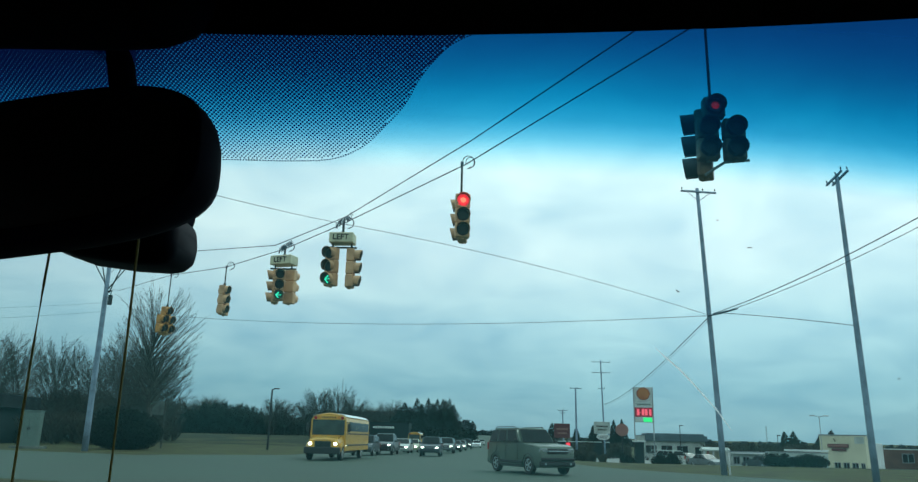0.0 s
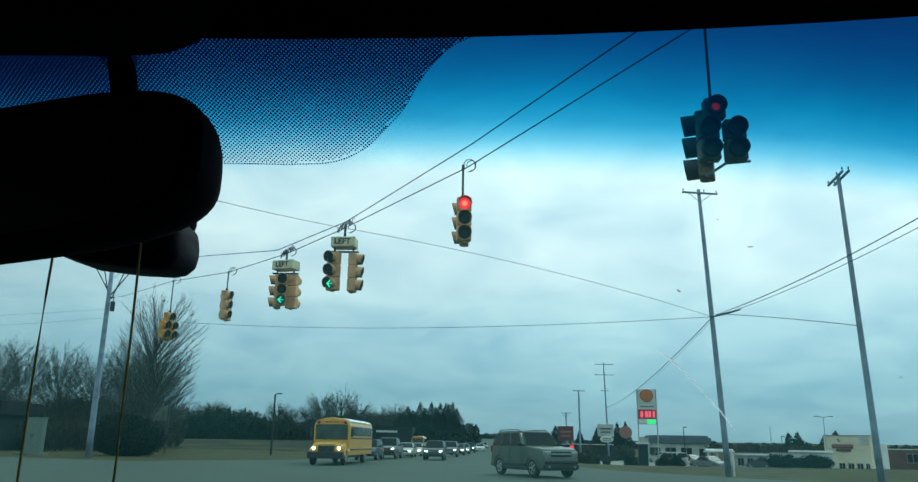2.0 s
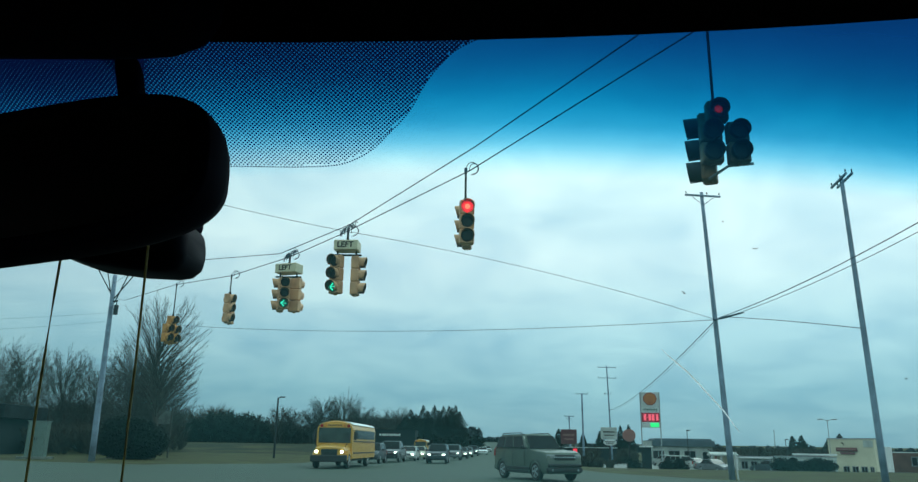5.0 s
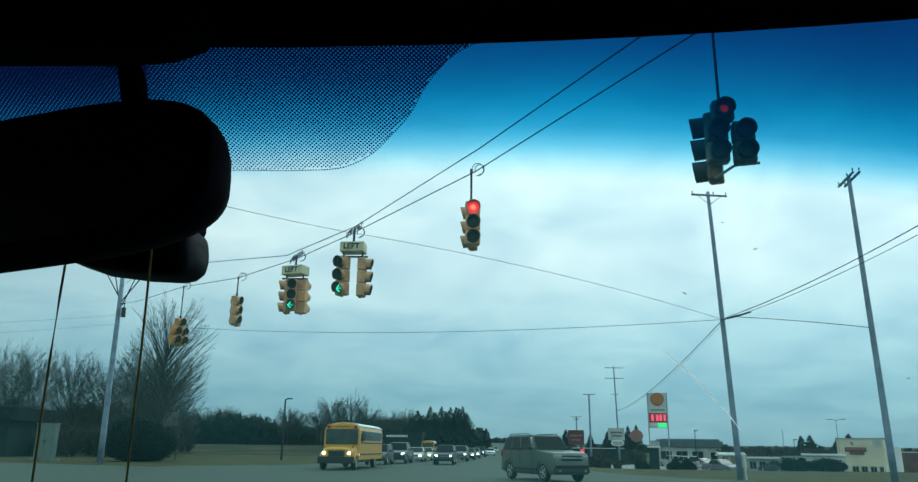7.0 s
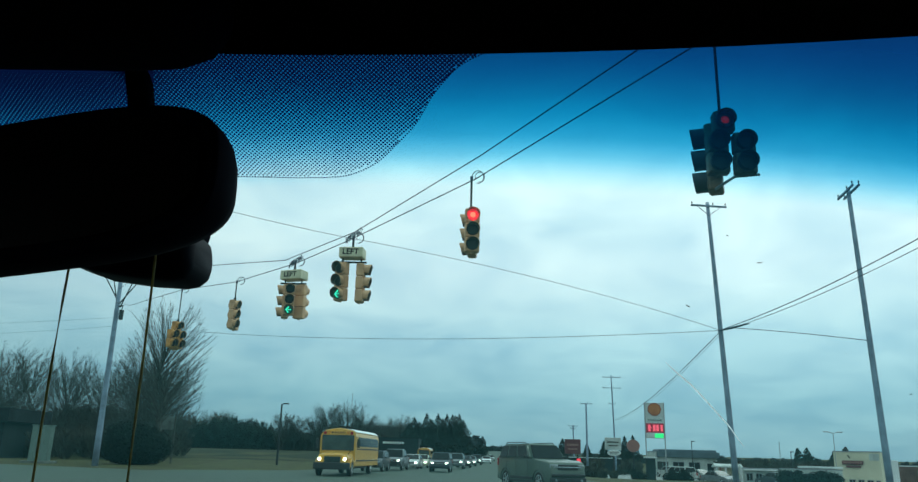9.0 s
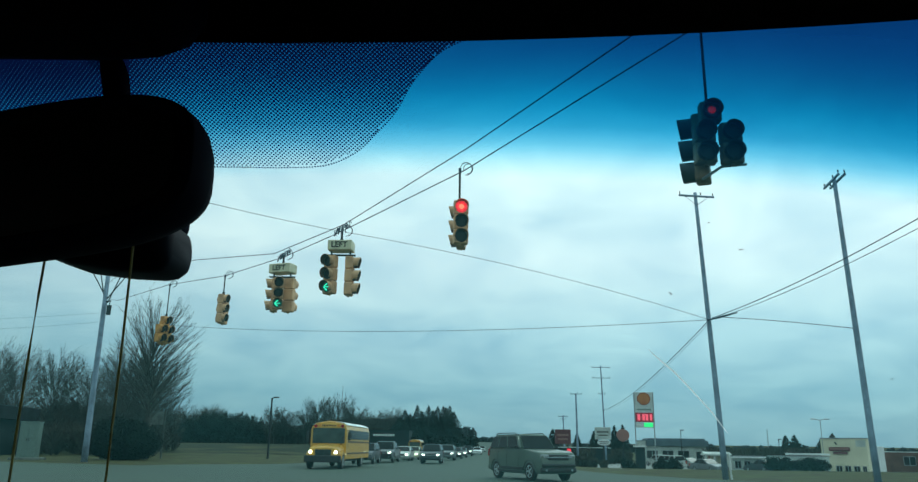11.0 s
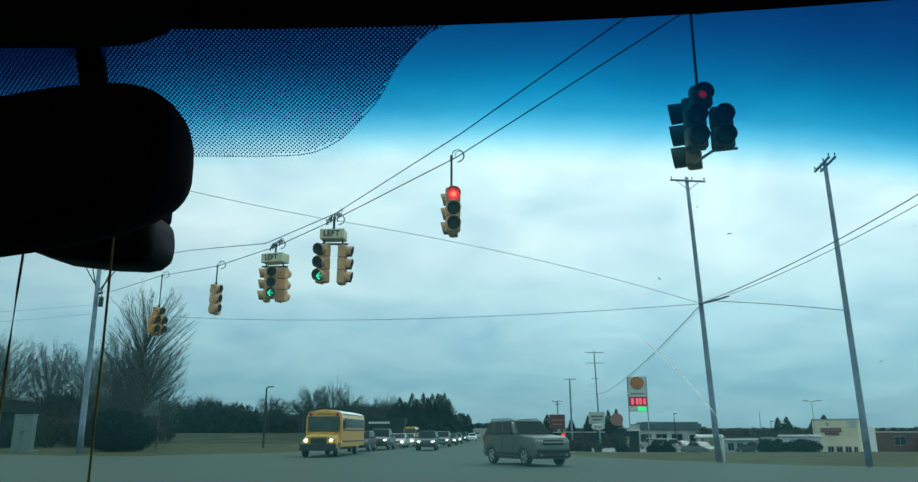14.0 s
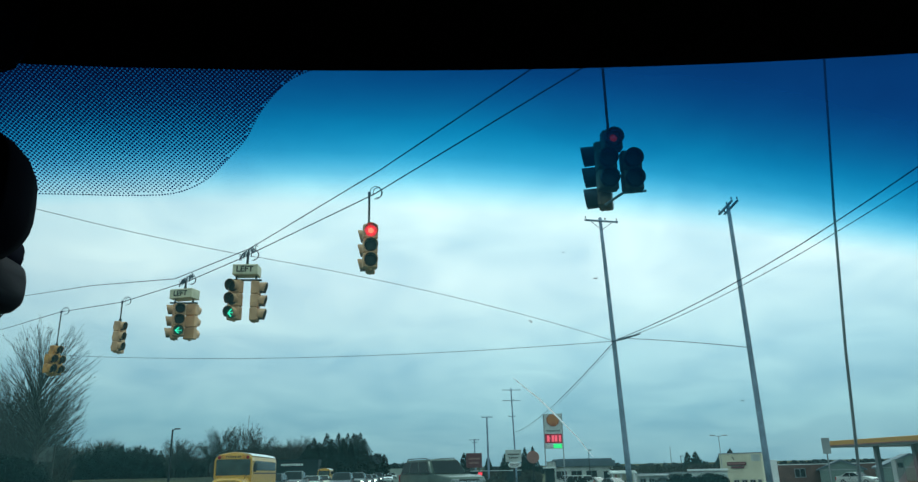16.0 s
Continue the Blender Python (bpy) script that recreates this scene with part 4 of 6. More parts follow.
def vehicle(name, style, body_paint, x, y, yaw, label, lit=False, rails=False, z=0.02, tail_lit=False, group="vehicles on the road"):
    """Front towards local -y."""
    L, W, H, belt, hood, r, wf, rf, rr, re, panes = STYLES[style]
    h = L / 2
    o = thing(name, pose(x, y, z, 0, 0, yaw), label, "car" if style != "pickup" else "pickup truck", group)
    fy, ry = -h + 0.92, h - 0.98
    A = r + 0.06
    low = 0.24 if style in ("sedan", "minivan") else 0.32

    def arch(c):
        return [(c + A * math.cos(radians(a)), r + A * math.sin(radians(a))) for a in range(165, 14, -15)]
    soft_ = {"sedan": 1.0, "minivan": 1.0, "large_suv": 0.12}.get(style, 0.35)
    rear_top = belt + 0.02
    outline = [(-h + 0.06, low), (fy - A - 0.02, low)] + [(c, max(z_, low)) for c, z_ in arch(fy)] + [(fy + A + 0.02, low - 0.03), (ry - A - 0.02, low - 0.03)] + [(c, max(z_, low)) for c, z_ in arch(ry)] + [(ry + A + 0.02, low), (h - 0.08, low + 0.06), (h, low + 0.25), (h - 0.02, belt - 0.25), (h - 0.06, rear_top), (re - 0.1 if style != "pickup" else 1.0, rear_top), (wf - 0.05, belt), (wf - 0.35, hood), (-h + 0.55, hood - 0.09 * soft_), (-h + 0.14, hood - 0.08 - 0.14 * soft_), (-h + 0.03, hood - 0.24 - 0.14 * soft_), (-h, low + 0.25)]
    bm = prism(bmesh.new(), outline, -W / 2, W / 2, 0.085, 4)
    for v_ in bm.verts:                              # rounded nose and tail, sides drawn in above and below
        nose, tail = max(0, (-h + 0.9 - v_.co.y) / 0.9), max(0, (v_.co.y - h + 0.7) / 0.7)
        v_.co.x *= (1 - 0.13 * nose ** 2) * (1 - 0.08 * tail ** 2)
        v_.co.x *= 1 - 0.045 * max(0, (v_.co.z - 0.78 * belt) / (0.22 * belt)) - 0.03 * max(0, (0.5 - v_.co.z) / 0.2)
    creased(part("body", bm, body_paint, o))
    bm = box(bmesh.new(), (0, 0, (low + 0.5) / 2 + 0.12), (W - 0.5, L - 0.5, 0.40))
    part("underbody", bm, TRIM, o)
    # cabin: wider at the belt than at the roof
    wb, wt = W / 2 - 0.05, W / 2 - (0.20 if style != "minivan" else 0.16)
    q = {k: Vector(v) for k, v in dict(fl=(-wb, wf, belt - 0.02), fr=(wb, wf, belt - 0.02), rl=(-wb, re, belt - 0.02), rr=(wb, re, belt - 0.02), tfl=(-wt, rf, H - 0.03), tfr=(wt, rf, H - 0.03), trl=(-wt, rr, H - 0.05), trr=(wt, rr, H - 0.05)).items()}
    bm = bmesh.new()
    v = {k: bm.verts.new(p) for k, p in q.items()}
    for f in (("fl", "fr", "tfr", "tfl"), ("rr", "rl", "trl", "trr"), ("fr", "rr", "trr", "tfr"), ("rl", "fl", "tfl", "trl"), ("tfl", "tfr", "trr", "trl"), ("fl", "rl", "rr", "fr")):
        bm.faces.new([v[k] for k in f])
    bmesh.ops.bevel(bm, geom=[e for e in bm.edges], offset=0.10, segments=4, affect="EDGES")
    creased(part("roof", bm, body_paint, o))
    part("front_glass", pane(bmesh.new(), (q["fl"], q["fr"], q["tfr"], q["tfl"]), 0.06, 0.94, 0.06, 0.90), CAR_GLASS, o, "dark windshield")
    part("rear_glass", pane(bmesh.new(), (q["rr"], q["rl"], q["trl"], q["trr"]), 0.08, 0.92, 0.15, 0.88), CAR_GLASS, o)
    cuts = {2: ((0.09, 0.50), (0.53, 0.90)), 3: ((0.10, 0.40), (0.43, 0.69), (0.72, 0.95))}[panes]
    for u0, u1 in cuts:
        part("side_window", pane(bmesh.new(), (q["fr"], q["rr"], q["trr"], q["tfr"]), u0, u1, 0.12, 0.86), CAR_GLASS, o)
        part("side_window", pane(bmesh.new(), (q["rl"], q["fl"], q["tfl"], q["trl"]), 1 - u1, 1 - u0, 0.12, 0.86), CAR_GLASS, o)
    for xx in (-W / 2 + 0.13, W / 2 - 0.13):
        for yy in (fy, ry):
            wheel(o, xx, yy, r)
    for s in (-1, 1):
        bm = box(bmesh.new(), (s * (W / 2 - 0.30), -h + 0.10, hood - 0.27), (0.26 if lit else 0.40, 0.16, 0.12 if lit else 0.16), pose(0, 0, 0, 0, 0, s * 14), 0.03)
        part("headlight", bm, HEADLIGHT_ON if lit else HEADLIGHT_OFF, o, "lit headlight" if lit else "clear headlight")
        bm = box(bmesh.new(), (s * (W / 2 - 0.16), h - 0.06, belt - 0.18), (0.24, 0.12, 0.34), None, 0.03)
        part("tail_lamp", bm, TAIL_ON if tail_lit else TAIL, o, "red tail lamp")
        bm = box(bmesh.new(), (s * (W / 2 + 0.08), wf + 0.30, belt + 0.09), (0.18, 0.10, 0.14), None, 0.03)
        box(bm, (s * (W / 2 - 0.02), wf + 0.30, belt + 0.04), (0.10, 0.05, 0.05))
        part("door_mirror", bm, TRIM, o)
        bm = bmesh.new()
        box(bm, (s * (W / 2 + 0.003), 0.1, low + 0.06), (0.02, L * 0.42, 0.09), None, 0.008, 1)
        part("sill", bm, TRIM, o)
        for yy in (wf + 0.28, wf + 1.42, wf + 2.36):
            if yy < ry + 0.2 and panes == 3 or yy < wf + 1.5:
                part("door_seam", box(bmesh.new(), (s * (W / 2 - 0.001), yy, (low + 0.2 + belt) / 2), (0.010, 0.014, belt - low - 0.34)), TRIM, o)
        part("beltline", box(bmesh.new(), (s * (W / 2 - 0.035), (wf + re) / 2, belt + 0.012), (0.03, re - wf - 0.25, 0.025), None, 0.006, 1), TRIM, o)
        for yy in (wf + 1.25, wf + 2.15):
            if yy < ry - 0.1:
                part("door_handle", box(bmesh.new(), (s * (W / 2 + 0.01), yy, belt - 0.14), (0.03, 0.18, 0.03), None, 0.008, 1), TRIM, o)
    bm = box(bmesh.new(), (0, -h + 0.02, hood - 0.30), (W * 0.52, 0.08, 0.24), None, 0.03)
    part("grille", bm, TRIM, o, "dark grille")
    bm = box(bmesh.new(), (0, -h + 0.015, hood - 0.30), (W * 0.52, 0.09, 0.045), None, 0.01)
    part("grille_bar", bm, CHROME, o)
    bm = box(bmesh.new(), (0, -h + 0.03, low + 0.17), (W * 0.92, 0.16, 0.22), None, 0.06, 3)
    part("front_bumper", bm, body_paint if style in ("sedan", "minivan", "suv") else TRIM, o)
    bm = box(bmesh.new(), (0, h - 0.03, low + 0.19), (W * 0.92, 0.16, 0.22), None, 0.06, 3)
    part("rear_bumper", bm, body_paint if style in ("sedan", "minivan") else TRIM, o)
    part("plate", box(bmesh.new(), (0, h + 0.005, belt - 0.35), (0.31, 0.02, 0.16), None, 0.004, 1), PLATE, o)
    if style in ("large_suv", "pickup"):
        part("bumper_cover", box(bmesh.new(), (0, -h + 0.0, low + 0.36), (W * 0.86, 0.14, 0.14), None, 0.05, 3), TRIM, o)
        for s in (-1, 1):
            for yy in (fy, ry):
                bm = bmesh.new()
                ring = [(s * (W / 2 + 0.006), yy + (A + 0.02) * math.cos(radians(a)), r + (A + 0.02) * math.sin(radians(a))) for a in range(5, 176, 10)]
                tube(bm, ring, 0.017, 6)
                part("arch_trim", bm, TRIM, o)
            part("cladding", box(bmesh.new(), (s * (W / 2 + 0.004), 0.0, low + 0.20), (0.03, ry - fy - 2 * A - 0.1, 0.13), None, 0.01, 1), TRIM, o)
            part("fog_lamp", rod(bmesh.new(), (s * W * 0.33, -h - 0.02, low + 0.16), (s * W * 0.33, -h - 0.065, low + 0.16), 0.06, 0.055, 10), HEADLIGHT_OFF, o)
    if rails:
        for s in (-1, 1):
            bm = tube(bmesh.new(), [(s * (wt - 0.05), rf + 0.25, H - 0.04), (s * (wt - 0.05), rf + 0.35, H + 0.02), (s * (wt - 0.05), rr - 0.35, H + 0.01), (s * (wt - 0.05), rr - 0.25, H - 0.05)], 0.022, 6)
            part("roof_rail", bm, TRIM, o)
    return o


def school_bus(x, y, yaw, label, L=11.2, size=1.0):
    """Front towards local -y, nose first."""
    W, H = 2.44, 3.12
    o = thing("school_bus", pose(x, y, 0.02, 0, 0, yaw) @ Matrix.Scale(size, 4), label, "school bus", "school buses")
    f = -L / 2
    bm = bmesh.new()
    sec = [(-W / 2, 0.62), (W / 2, 0.62), (W / 2, 2.55), (W / 2 - 0.06, 2.78), (W / 2 - 0.28, 2.96), (0.45, 3.07), (0, H), (-0.45, 3.07), (-W / 2 + 0.28, 2.96), (-W / 2 + 0.06, 2.78), (-W / 2, 2.55)]
    loft(bm, [[(a * k, y_, b if b < 2 else 2 + (b - 2) * k2) for a, b in sec] for y_, k, k2 in ((f + 1.55, 1.0, 0.93), (f + 1.75, 1.0, 0.99), (f + 2.2, 1.0, 1.0), (-f - 0.25, 1.0, 1.0), (-f - 0.05, 0.98, 0.95))])
    part("body", bm, BUS_YELLOW, o, "yellow ribbed body")
    bm = bmesh.new()
    cap = [(W / 2 - 0.03, 2.84), (W / 2 - 0.27, 2.985), (0.45, 3.09), (0, H + 0.02), (-0.45, 3.09), (-W / 2 + 0.27, 2.985), (-W / 2 + 0.03, 2.84)]
    a_, b_ = [[bm.verts.new((x_, y_, z_)) for x_, z_ in cap] for y_ in (f + 1.72, -f - 0.3)]
    for k in range(6):
        bm.faces.new((a_[k], a_[k + 1], b_[k + 1], b_[k]))
    part("roof", bm, BUS_WHITE, o, "white roof")
    bm = bmesh.new()                                 # nose
    nose = [(-1.02, 0.62), (1.02, 0.62), (1.04, 1.18), (0.94, 1.40), (0.5, 1.50), (-0.5, 1.50), (-0.94, 1.40), (-1.04, 1.18)]
    loft(bm, [[(a * k, y_, 0.62 + (b - 0.62) * k2) for a, b in nose] for y_, k, k2 in ((f + 0.12, 0.90, 0.82), (f + 0.25, 0.97, 0.93), (f + 0.9, 1.0, 1.0), (f + 1.6, 1.08, 1.12))])
    part("hood", bm, BUS_YELLOW, o, "yellow hood")
    part("grille", box(bmesh.new(), (0, f + 0.13, 1.03), (1.10, 0.10, 0.42), None, 0.05), BUS_GLASS, o, "grey grille")
    for k in range(5):
        part("grille_bar", box(bmesh.new(), (0, f + 0.075, 0.87 + 0.08 * k), (0.98, 0.03, 0.025), None, 0.006, 1), DARK_STEEL, o)
    part("front_bumper", box(bmesh.new(), (0, f + 0.05, 0.64), (2.40, 0.30, 0.44), None, 0.05), TRIM, o, "black bumper")
    part("rear_bumper", box(bmesh.new(), (0, -f, 0.55), (2.36, 0.2, 0.26), None, 0.04), TRIM, o, "black bumper")
    for s in (-1, 1):
        part("headlight", rod(bmesh.new(), (s * 0.84, f + 0.24, 1.07), (s * 0.84, f + 0.06, 1.07), 0.11, 0.105, 14), HEADLIGHT_ON, o, "lit round headlight")
        part("turn_lamp", box(bmesh.new(), (s * 0.98, f + 0.30, 1.04), (0.12, 0.14, 0.16), None, 0.02), AMBER, o)
        part("fender", prism(bmesh.new(), [(f + 0.35, 0.55), (f + 0.45, 0.95), (f + 0.75, 1.12), (f + 1.15, 1.12), (f + 1.45, 0.95), (f + 1.55, 0.55), (f + 1.42, 0.55), (f + 1.30, 0.85), (f + 0.95, 0.98), (f + 0.65, 0.88), (f + 0.5, 0.55)], s * 0.86, s * 1.20, 0.03), BUS_YELLOW, o)
        part("warning_lamp", rod(bmesh.new(), (s * 0.92, f + 1.70, 2.76), (s * 0.92, f + 1.52, 2.76), 0.12, 0.11, 12), TAIL, o, "red warning lamp")
        part("warning_lamp", rod(bmesh.new(), (s * 0.64, f + 1.70, 2.78), (s * 0.64, f + 1.52, 2.78), 0.11, 0.10, 12), AMBER, o, "amber warning lamp")
        bm = tube(bmesh.new(), [(s * 0.9, f + 0.6, 1.35), (s * 1.18, f + 0.45, 1.7), (s * 1.18, f + 0.45, 1.95)], 0.02, 6)
        box(bm, (s * 1.18, f + 0.45, 1.95), (0.16, 0.08, 0.30), None, 0.03)
        part("mirror", bm, TRIM, o)
        bm = tube(bmesh.new(), [(s * 1.2, f + 1.7, 2.5), (s * 1.42, f + 1.5, 2.45), (s * 1.42, f + 1.5, 1.9)], 0.02, 6)
        box(bm, (s * 1.42, f + 1.48, 2.1), (0.2, 0.08, 0.55), None, 0.03)
        part("mirror", bm, TRIM, o)
        n = 11
        for k in range(n):
            y0 = f + 2.35 + (L - 2.8) * k / n
            part("window", box(bmesh.new(), (s * (W / 2 + 0.004), y0 + 0.36, 2.22), (0.03, 0.62, 0.62), None, 0.008, 1), CAR_GLASS, o)
        for zz in (0.98, 1.74):
            part("rub_rail", box(bmesh.new(), (s * (W / 2 + 0.012), f + 2 + (L - 2.2) / 2, zz), (0.035, L - 2.3, 0.09), None, 0.01, 1), TRIM, o)
        for yy in (f + 1.0, -f - 2.9):
            wheel(o, s * 1.04, yy, 0.50, 0.28)
    part("front_glass", box(bmesh.new(), (0, f + 1.545, 2.13), (2.20, 0.03, 1.00), None, 0.01, 1), BUS_GLASS, o, "greenish grey windshield")
    part("divider", box(bmesh.new(), (0, f + 1.53, 2.13), (0.02, 0.02, 1.00)), TRIM, o)
    sg = part("header_sign", box(bmesh.new(), (0, f + 1.55, 2.80), (1.20, 0.06, 0.27), None, 0.01, 1), HEADER_AMBER, o, "amber header sign")
    for k in range(9):
        part("letter_bar", box(bmesh.new(), (-0.44 + 0.11 * k, f + 1.51, 2.80), (0.06, 0.02, 0.12)), TRIM, sg)
    part("underbody", box(bmesh.new(), (0, 0.3, 0.62), (1.9, L - 1.6, 0.35)), TRIM, o)
    return o


PAINT_OLIVE = paint("olive_grey_paint", (0.088, 0.115, 0.092))
PAINT_SILVER = paint("silver_paint", (0.42, 0.43, 0.40))
PAINT_DARK = paint("dark_blue_grey_paint", (0.035, 0.045, 0.055))
PAINT_BLACK = paint("black_paint", (0.015, 0.016, 0.018))
PAINT_RED = paint("dark_red_paint", (0.15, 0.02, 0.022))
PAINT_WHITE = paint("white_paint", (0.70, 0.71, 0.70), 0.0)
PAINT_GREEN = paint("pale_gold_paint", (0.45, 0.43, 0.31))
PAINT_GREY = paint("mid_grey_paint", (0.14, 0.15, 0.155))

school_bus(-8.20, 53.2, -3.0, "yellow school bus with lit headlights waiting at the junction", 10.8, 0.945)
school_bus(-7.2, 128.0, -3, "yellow school bus queued in the far traffic", 8.0, 0.80)
vehicle("suv", "large_suv", PAINT_OLIVE, 3.35, 37.0, 25, "olive grey large suv turning across the junction", False, True)
vehicle("suv", "suv", PAINT_DARK, -7.75, 64.9, -3, "dark blue-grey suv queued behind the bus")
vehicle("pickup_truck", "pickup", PAINT_GREY, -6.75, 71.6, -3, "grey pickup truck with one bright headlight in the queue", True)
vehicle("sedan", "sedan", PAINT_SILVER, -5.75, 79.6, -3, "silver sedan with lit headlights in the queue", True)
vehicle("sedan", "sedan", PAINT_GREEN, -5.2, 87.0, -3, "pale gold sedan queued on the road", True)
vehicle("suv", "suv", PAINT_DARK, -2.4, 68.4, -2, "dark suv with lit headlights coming on", True)
vehicle("minivan", "minivan", PAINT_BLACK, 6.05, 81.0, 177.5, "black minivan driving away on the road")
vehicle("suv", "suv", PAINT_RED, 5.15, 113.0, 177.5, "dark red suv driving away up the road")
for x, y, st, pt, on, lb in (
        (-1.35, 85, "suv", PAINT_GREY, True, "grey suv with lit headlights in the far queue"), (-0.55, 97, "sedan", PAINT_BLACK, True, "black sedan with lit headlights in the far queue"),
        (0.2, 110, "sedan", PAINT_GREY, True, "grey sedan with lit headlights in the far queue"), (1.2, 126, "suv", PAINT_DARK, True, "dark suv with lit headlights in the far queue"),
        (3.4, 150, "sedan", PAINT_WHITE, False, "white sedan coming down the far road"), (6.2, 215, "suv", PAINT_SILVER, False, "silver suv coming down the far road"),
        (11.6, 235, "suv", PAINT_DARK, False, "dark suv on the far road"), (15.0, 330, "sedan", PAINT_WHITE, False, "white car far up the hill")):
    vehicle(st, st, pt, x, y, -2.3 if on or pt in (PAINT_WHITE, PAINT_SILVER) else 177.7, lb, on, z=height(road_mid(y), y) + 0.02, group="distant traffic")

# ---------------------------------------------------------------- trees and shrubs


def mesh_ob(name, verts, faces, material, parent=None, label=""):
    me = bpy.data.meshes.new(name)
    me.from_pydata(verts, [], faces)
    me.materials.append(material)
    ob = new(name, me)
    if parent:
        ob.parent = parent
    return tagged(ob, label)


def limb(verts, faces, a, b, r0, r1, n):
    d = b - a
    q = d.to_track_quat("Z", "Y")
    k0 = len(verts)
    for p, r in ((a, r0), (b, r1)):
        for k in range(n):
            verts.append(p + q @ Vector((r * math.cos(k * math.tau / n), r * math.sin(k * math.tau / n), 0)))
    for k in range(n):
        faces.append((k0 + k, k0 + (k + 1) % n, k0 + n + (k + 1) % n, k0 + n + k))


def leaf_cloud(rng, verts, faces, c, size, count, leaf, shape=None):
    for k in range(count):
        while True:
            d = Vector((rng.uniform(-1, 1), rng.uniform(-1, 1), rng.uniform(-1, 1)))
            if 0.35 < d.length < 1:
                break
        p = Vector((c[0] + d.x * size[0], c[1] + d.y * size[1], c[2] + d.z * size[2]))
        a = Vector((rng.uniform(-1, 1), rng.uniform(-1, 1), rng.uniform(-1, 1))).normalized() * leaf * rng.uniform(0.6, 1.3)
        b = a.cross(Vector((rng.uniform(-1, 1), rng.uniform(-1, 1), rng.uniform(-1, 1)))).normalized() * leaf * 0.5
        k0 = len(verts)
        verts += [p - a, p + b, p + a, p - b]
        faces.append((k0, k0 + 1, k0 + 2, k0 + 3))


def twig_cloud(rng, verts, faces, foot, h, spread, count, width):
    """A clump of fine upswept twigs."""
    for k in range(count):
        a = rng.uniform(0, math.tau)
        t = rng.random() ** 0.7
        d = rng.random() * spread * (0.35 + 0.65 * t)
        p = Vector((foot[0] + d * math.cos(a), foot[1] + d * math.sin(a), foot[2] + h * t * 0.85))
        w = Vector((math.cos(a) * 0.6 + rng.uniform(-0.4, 0.4), math.sin(a) * 0.6 + rng.uniform(-0.4, 0.4), 1.0)).normalized() * h * rng.uniform(0.12, 0.30)
        s = w.cross(Vector((rng.uniform(-1, 1), rng.uniform(-1, 1), 0.1))).normalized() * width
        k0 = len(verts)
        verts += [p - s, p + s, p + w]
        faces.append((k0, k0 + 1, k0 + 2))


def conifer_shape(rng, verts, faces, x, y, z, h, r, clumps=520, leaf=0.42):
    """A ragged cone of drooping needle clumps round an unseen stem."""
    lobes = [(rng.uniform(0, math.tau), rng.uniform(0.1, 0.85), rng.uniform(0.12, 0.3)) for k in range(9)]
    for c in range(clumps):
        k = 1 - (1 - rng.random()) ** 0.62
        a = rng.uniform(0, math.tau)
        rad = r * (1 - k) ** 0.78 * 0.95 + 0.05
        for la, lk, ls in lobes:
            rad += r * ls * max(0, math.cos(a - la)) ** 3 * max(0, 1 - abs(k - lk) * 6)
        out = rad * rng.uniform(0.35, 1.08)
        p = Vector((x + out * math.cos(a), y + out * math.sin(a), z + h * (0.03 + 0.95 * k) - 0.10 * out))
        s_ = leaf * rng.uniform(0.6, 1.3) * (1 - 0.55 * k)
        tip = Vector((math.cos(a), math.sin(a), rng.uniform(-0.75, 0.1))).normalized() * s_
        side = Vector((-math.sin(a), math.cos(a), rng.uniform(-0.5, 0.5))) * s_ * 0.55
        k0 = len(verts)
        verts += [p - tip * 0.6, p + side, p + tip, p - side, p + Vector((0, 0, s_ * 0.45))]
        faces += [(k0, k0 + 1, k0 + 4), (k0 + 1, k0 + 2, k0 + 4), (k0 + 2, k0 + 3, k0 + 4), (k0 + 3, k0, k0 + 4)]
    k0 = len(verts)
    verts += [Vector((x - 0.12, y, z + h * 0.86)), Vector((x + 0.12, y, z + h * 0.86)), Vector((x, y, z + h))]
    faces.append((k0, k0 + 1, k0 + 2))


def conifer(x, y, h, r, seed, label="dark green conifer in a row by the road", group="row of conifers", clumps=900, leaf=0.5):
    rng = random.Random(seed)
    o = thing("conifer", pose(x, y, height(x, y)), label, "tree", group)
    tv, tf = [], []
    limb(tv, tf, Vector((0, 0, -0.1)), Vector((0, 0, h * 0.9)), 0.035 * r + 0.1, 0.03, 7)
    mesh_ob("trunk", tv, tf, BARK, o)
    v, f = [], []
    conifer_shape(rng, v, f, 0, 0, h * 0.03, h * 0.97, r, clumps, leaf)
    mesh_ob("crown", v, f, NEEDLES, o)
    return o


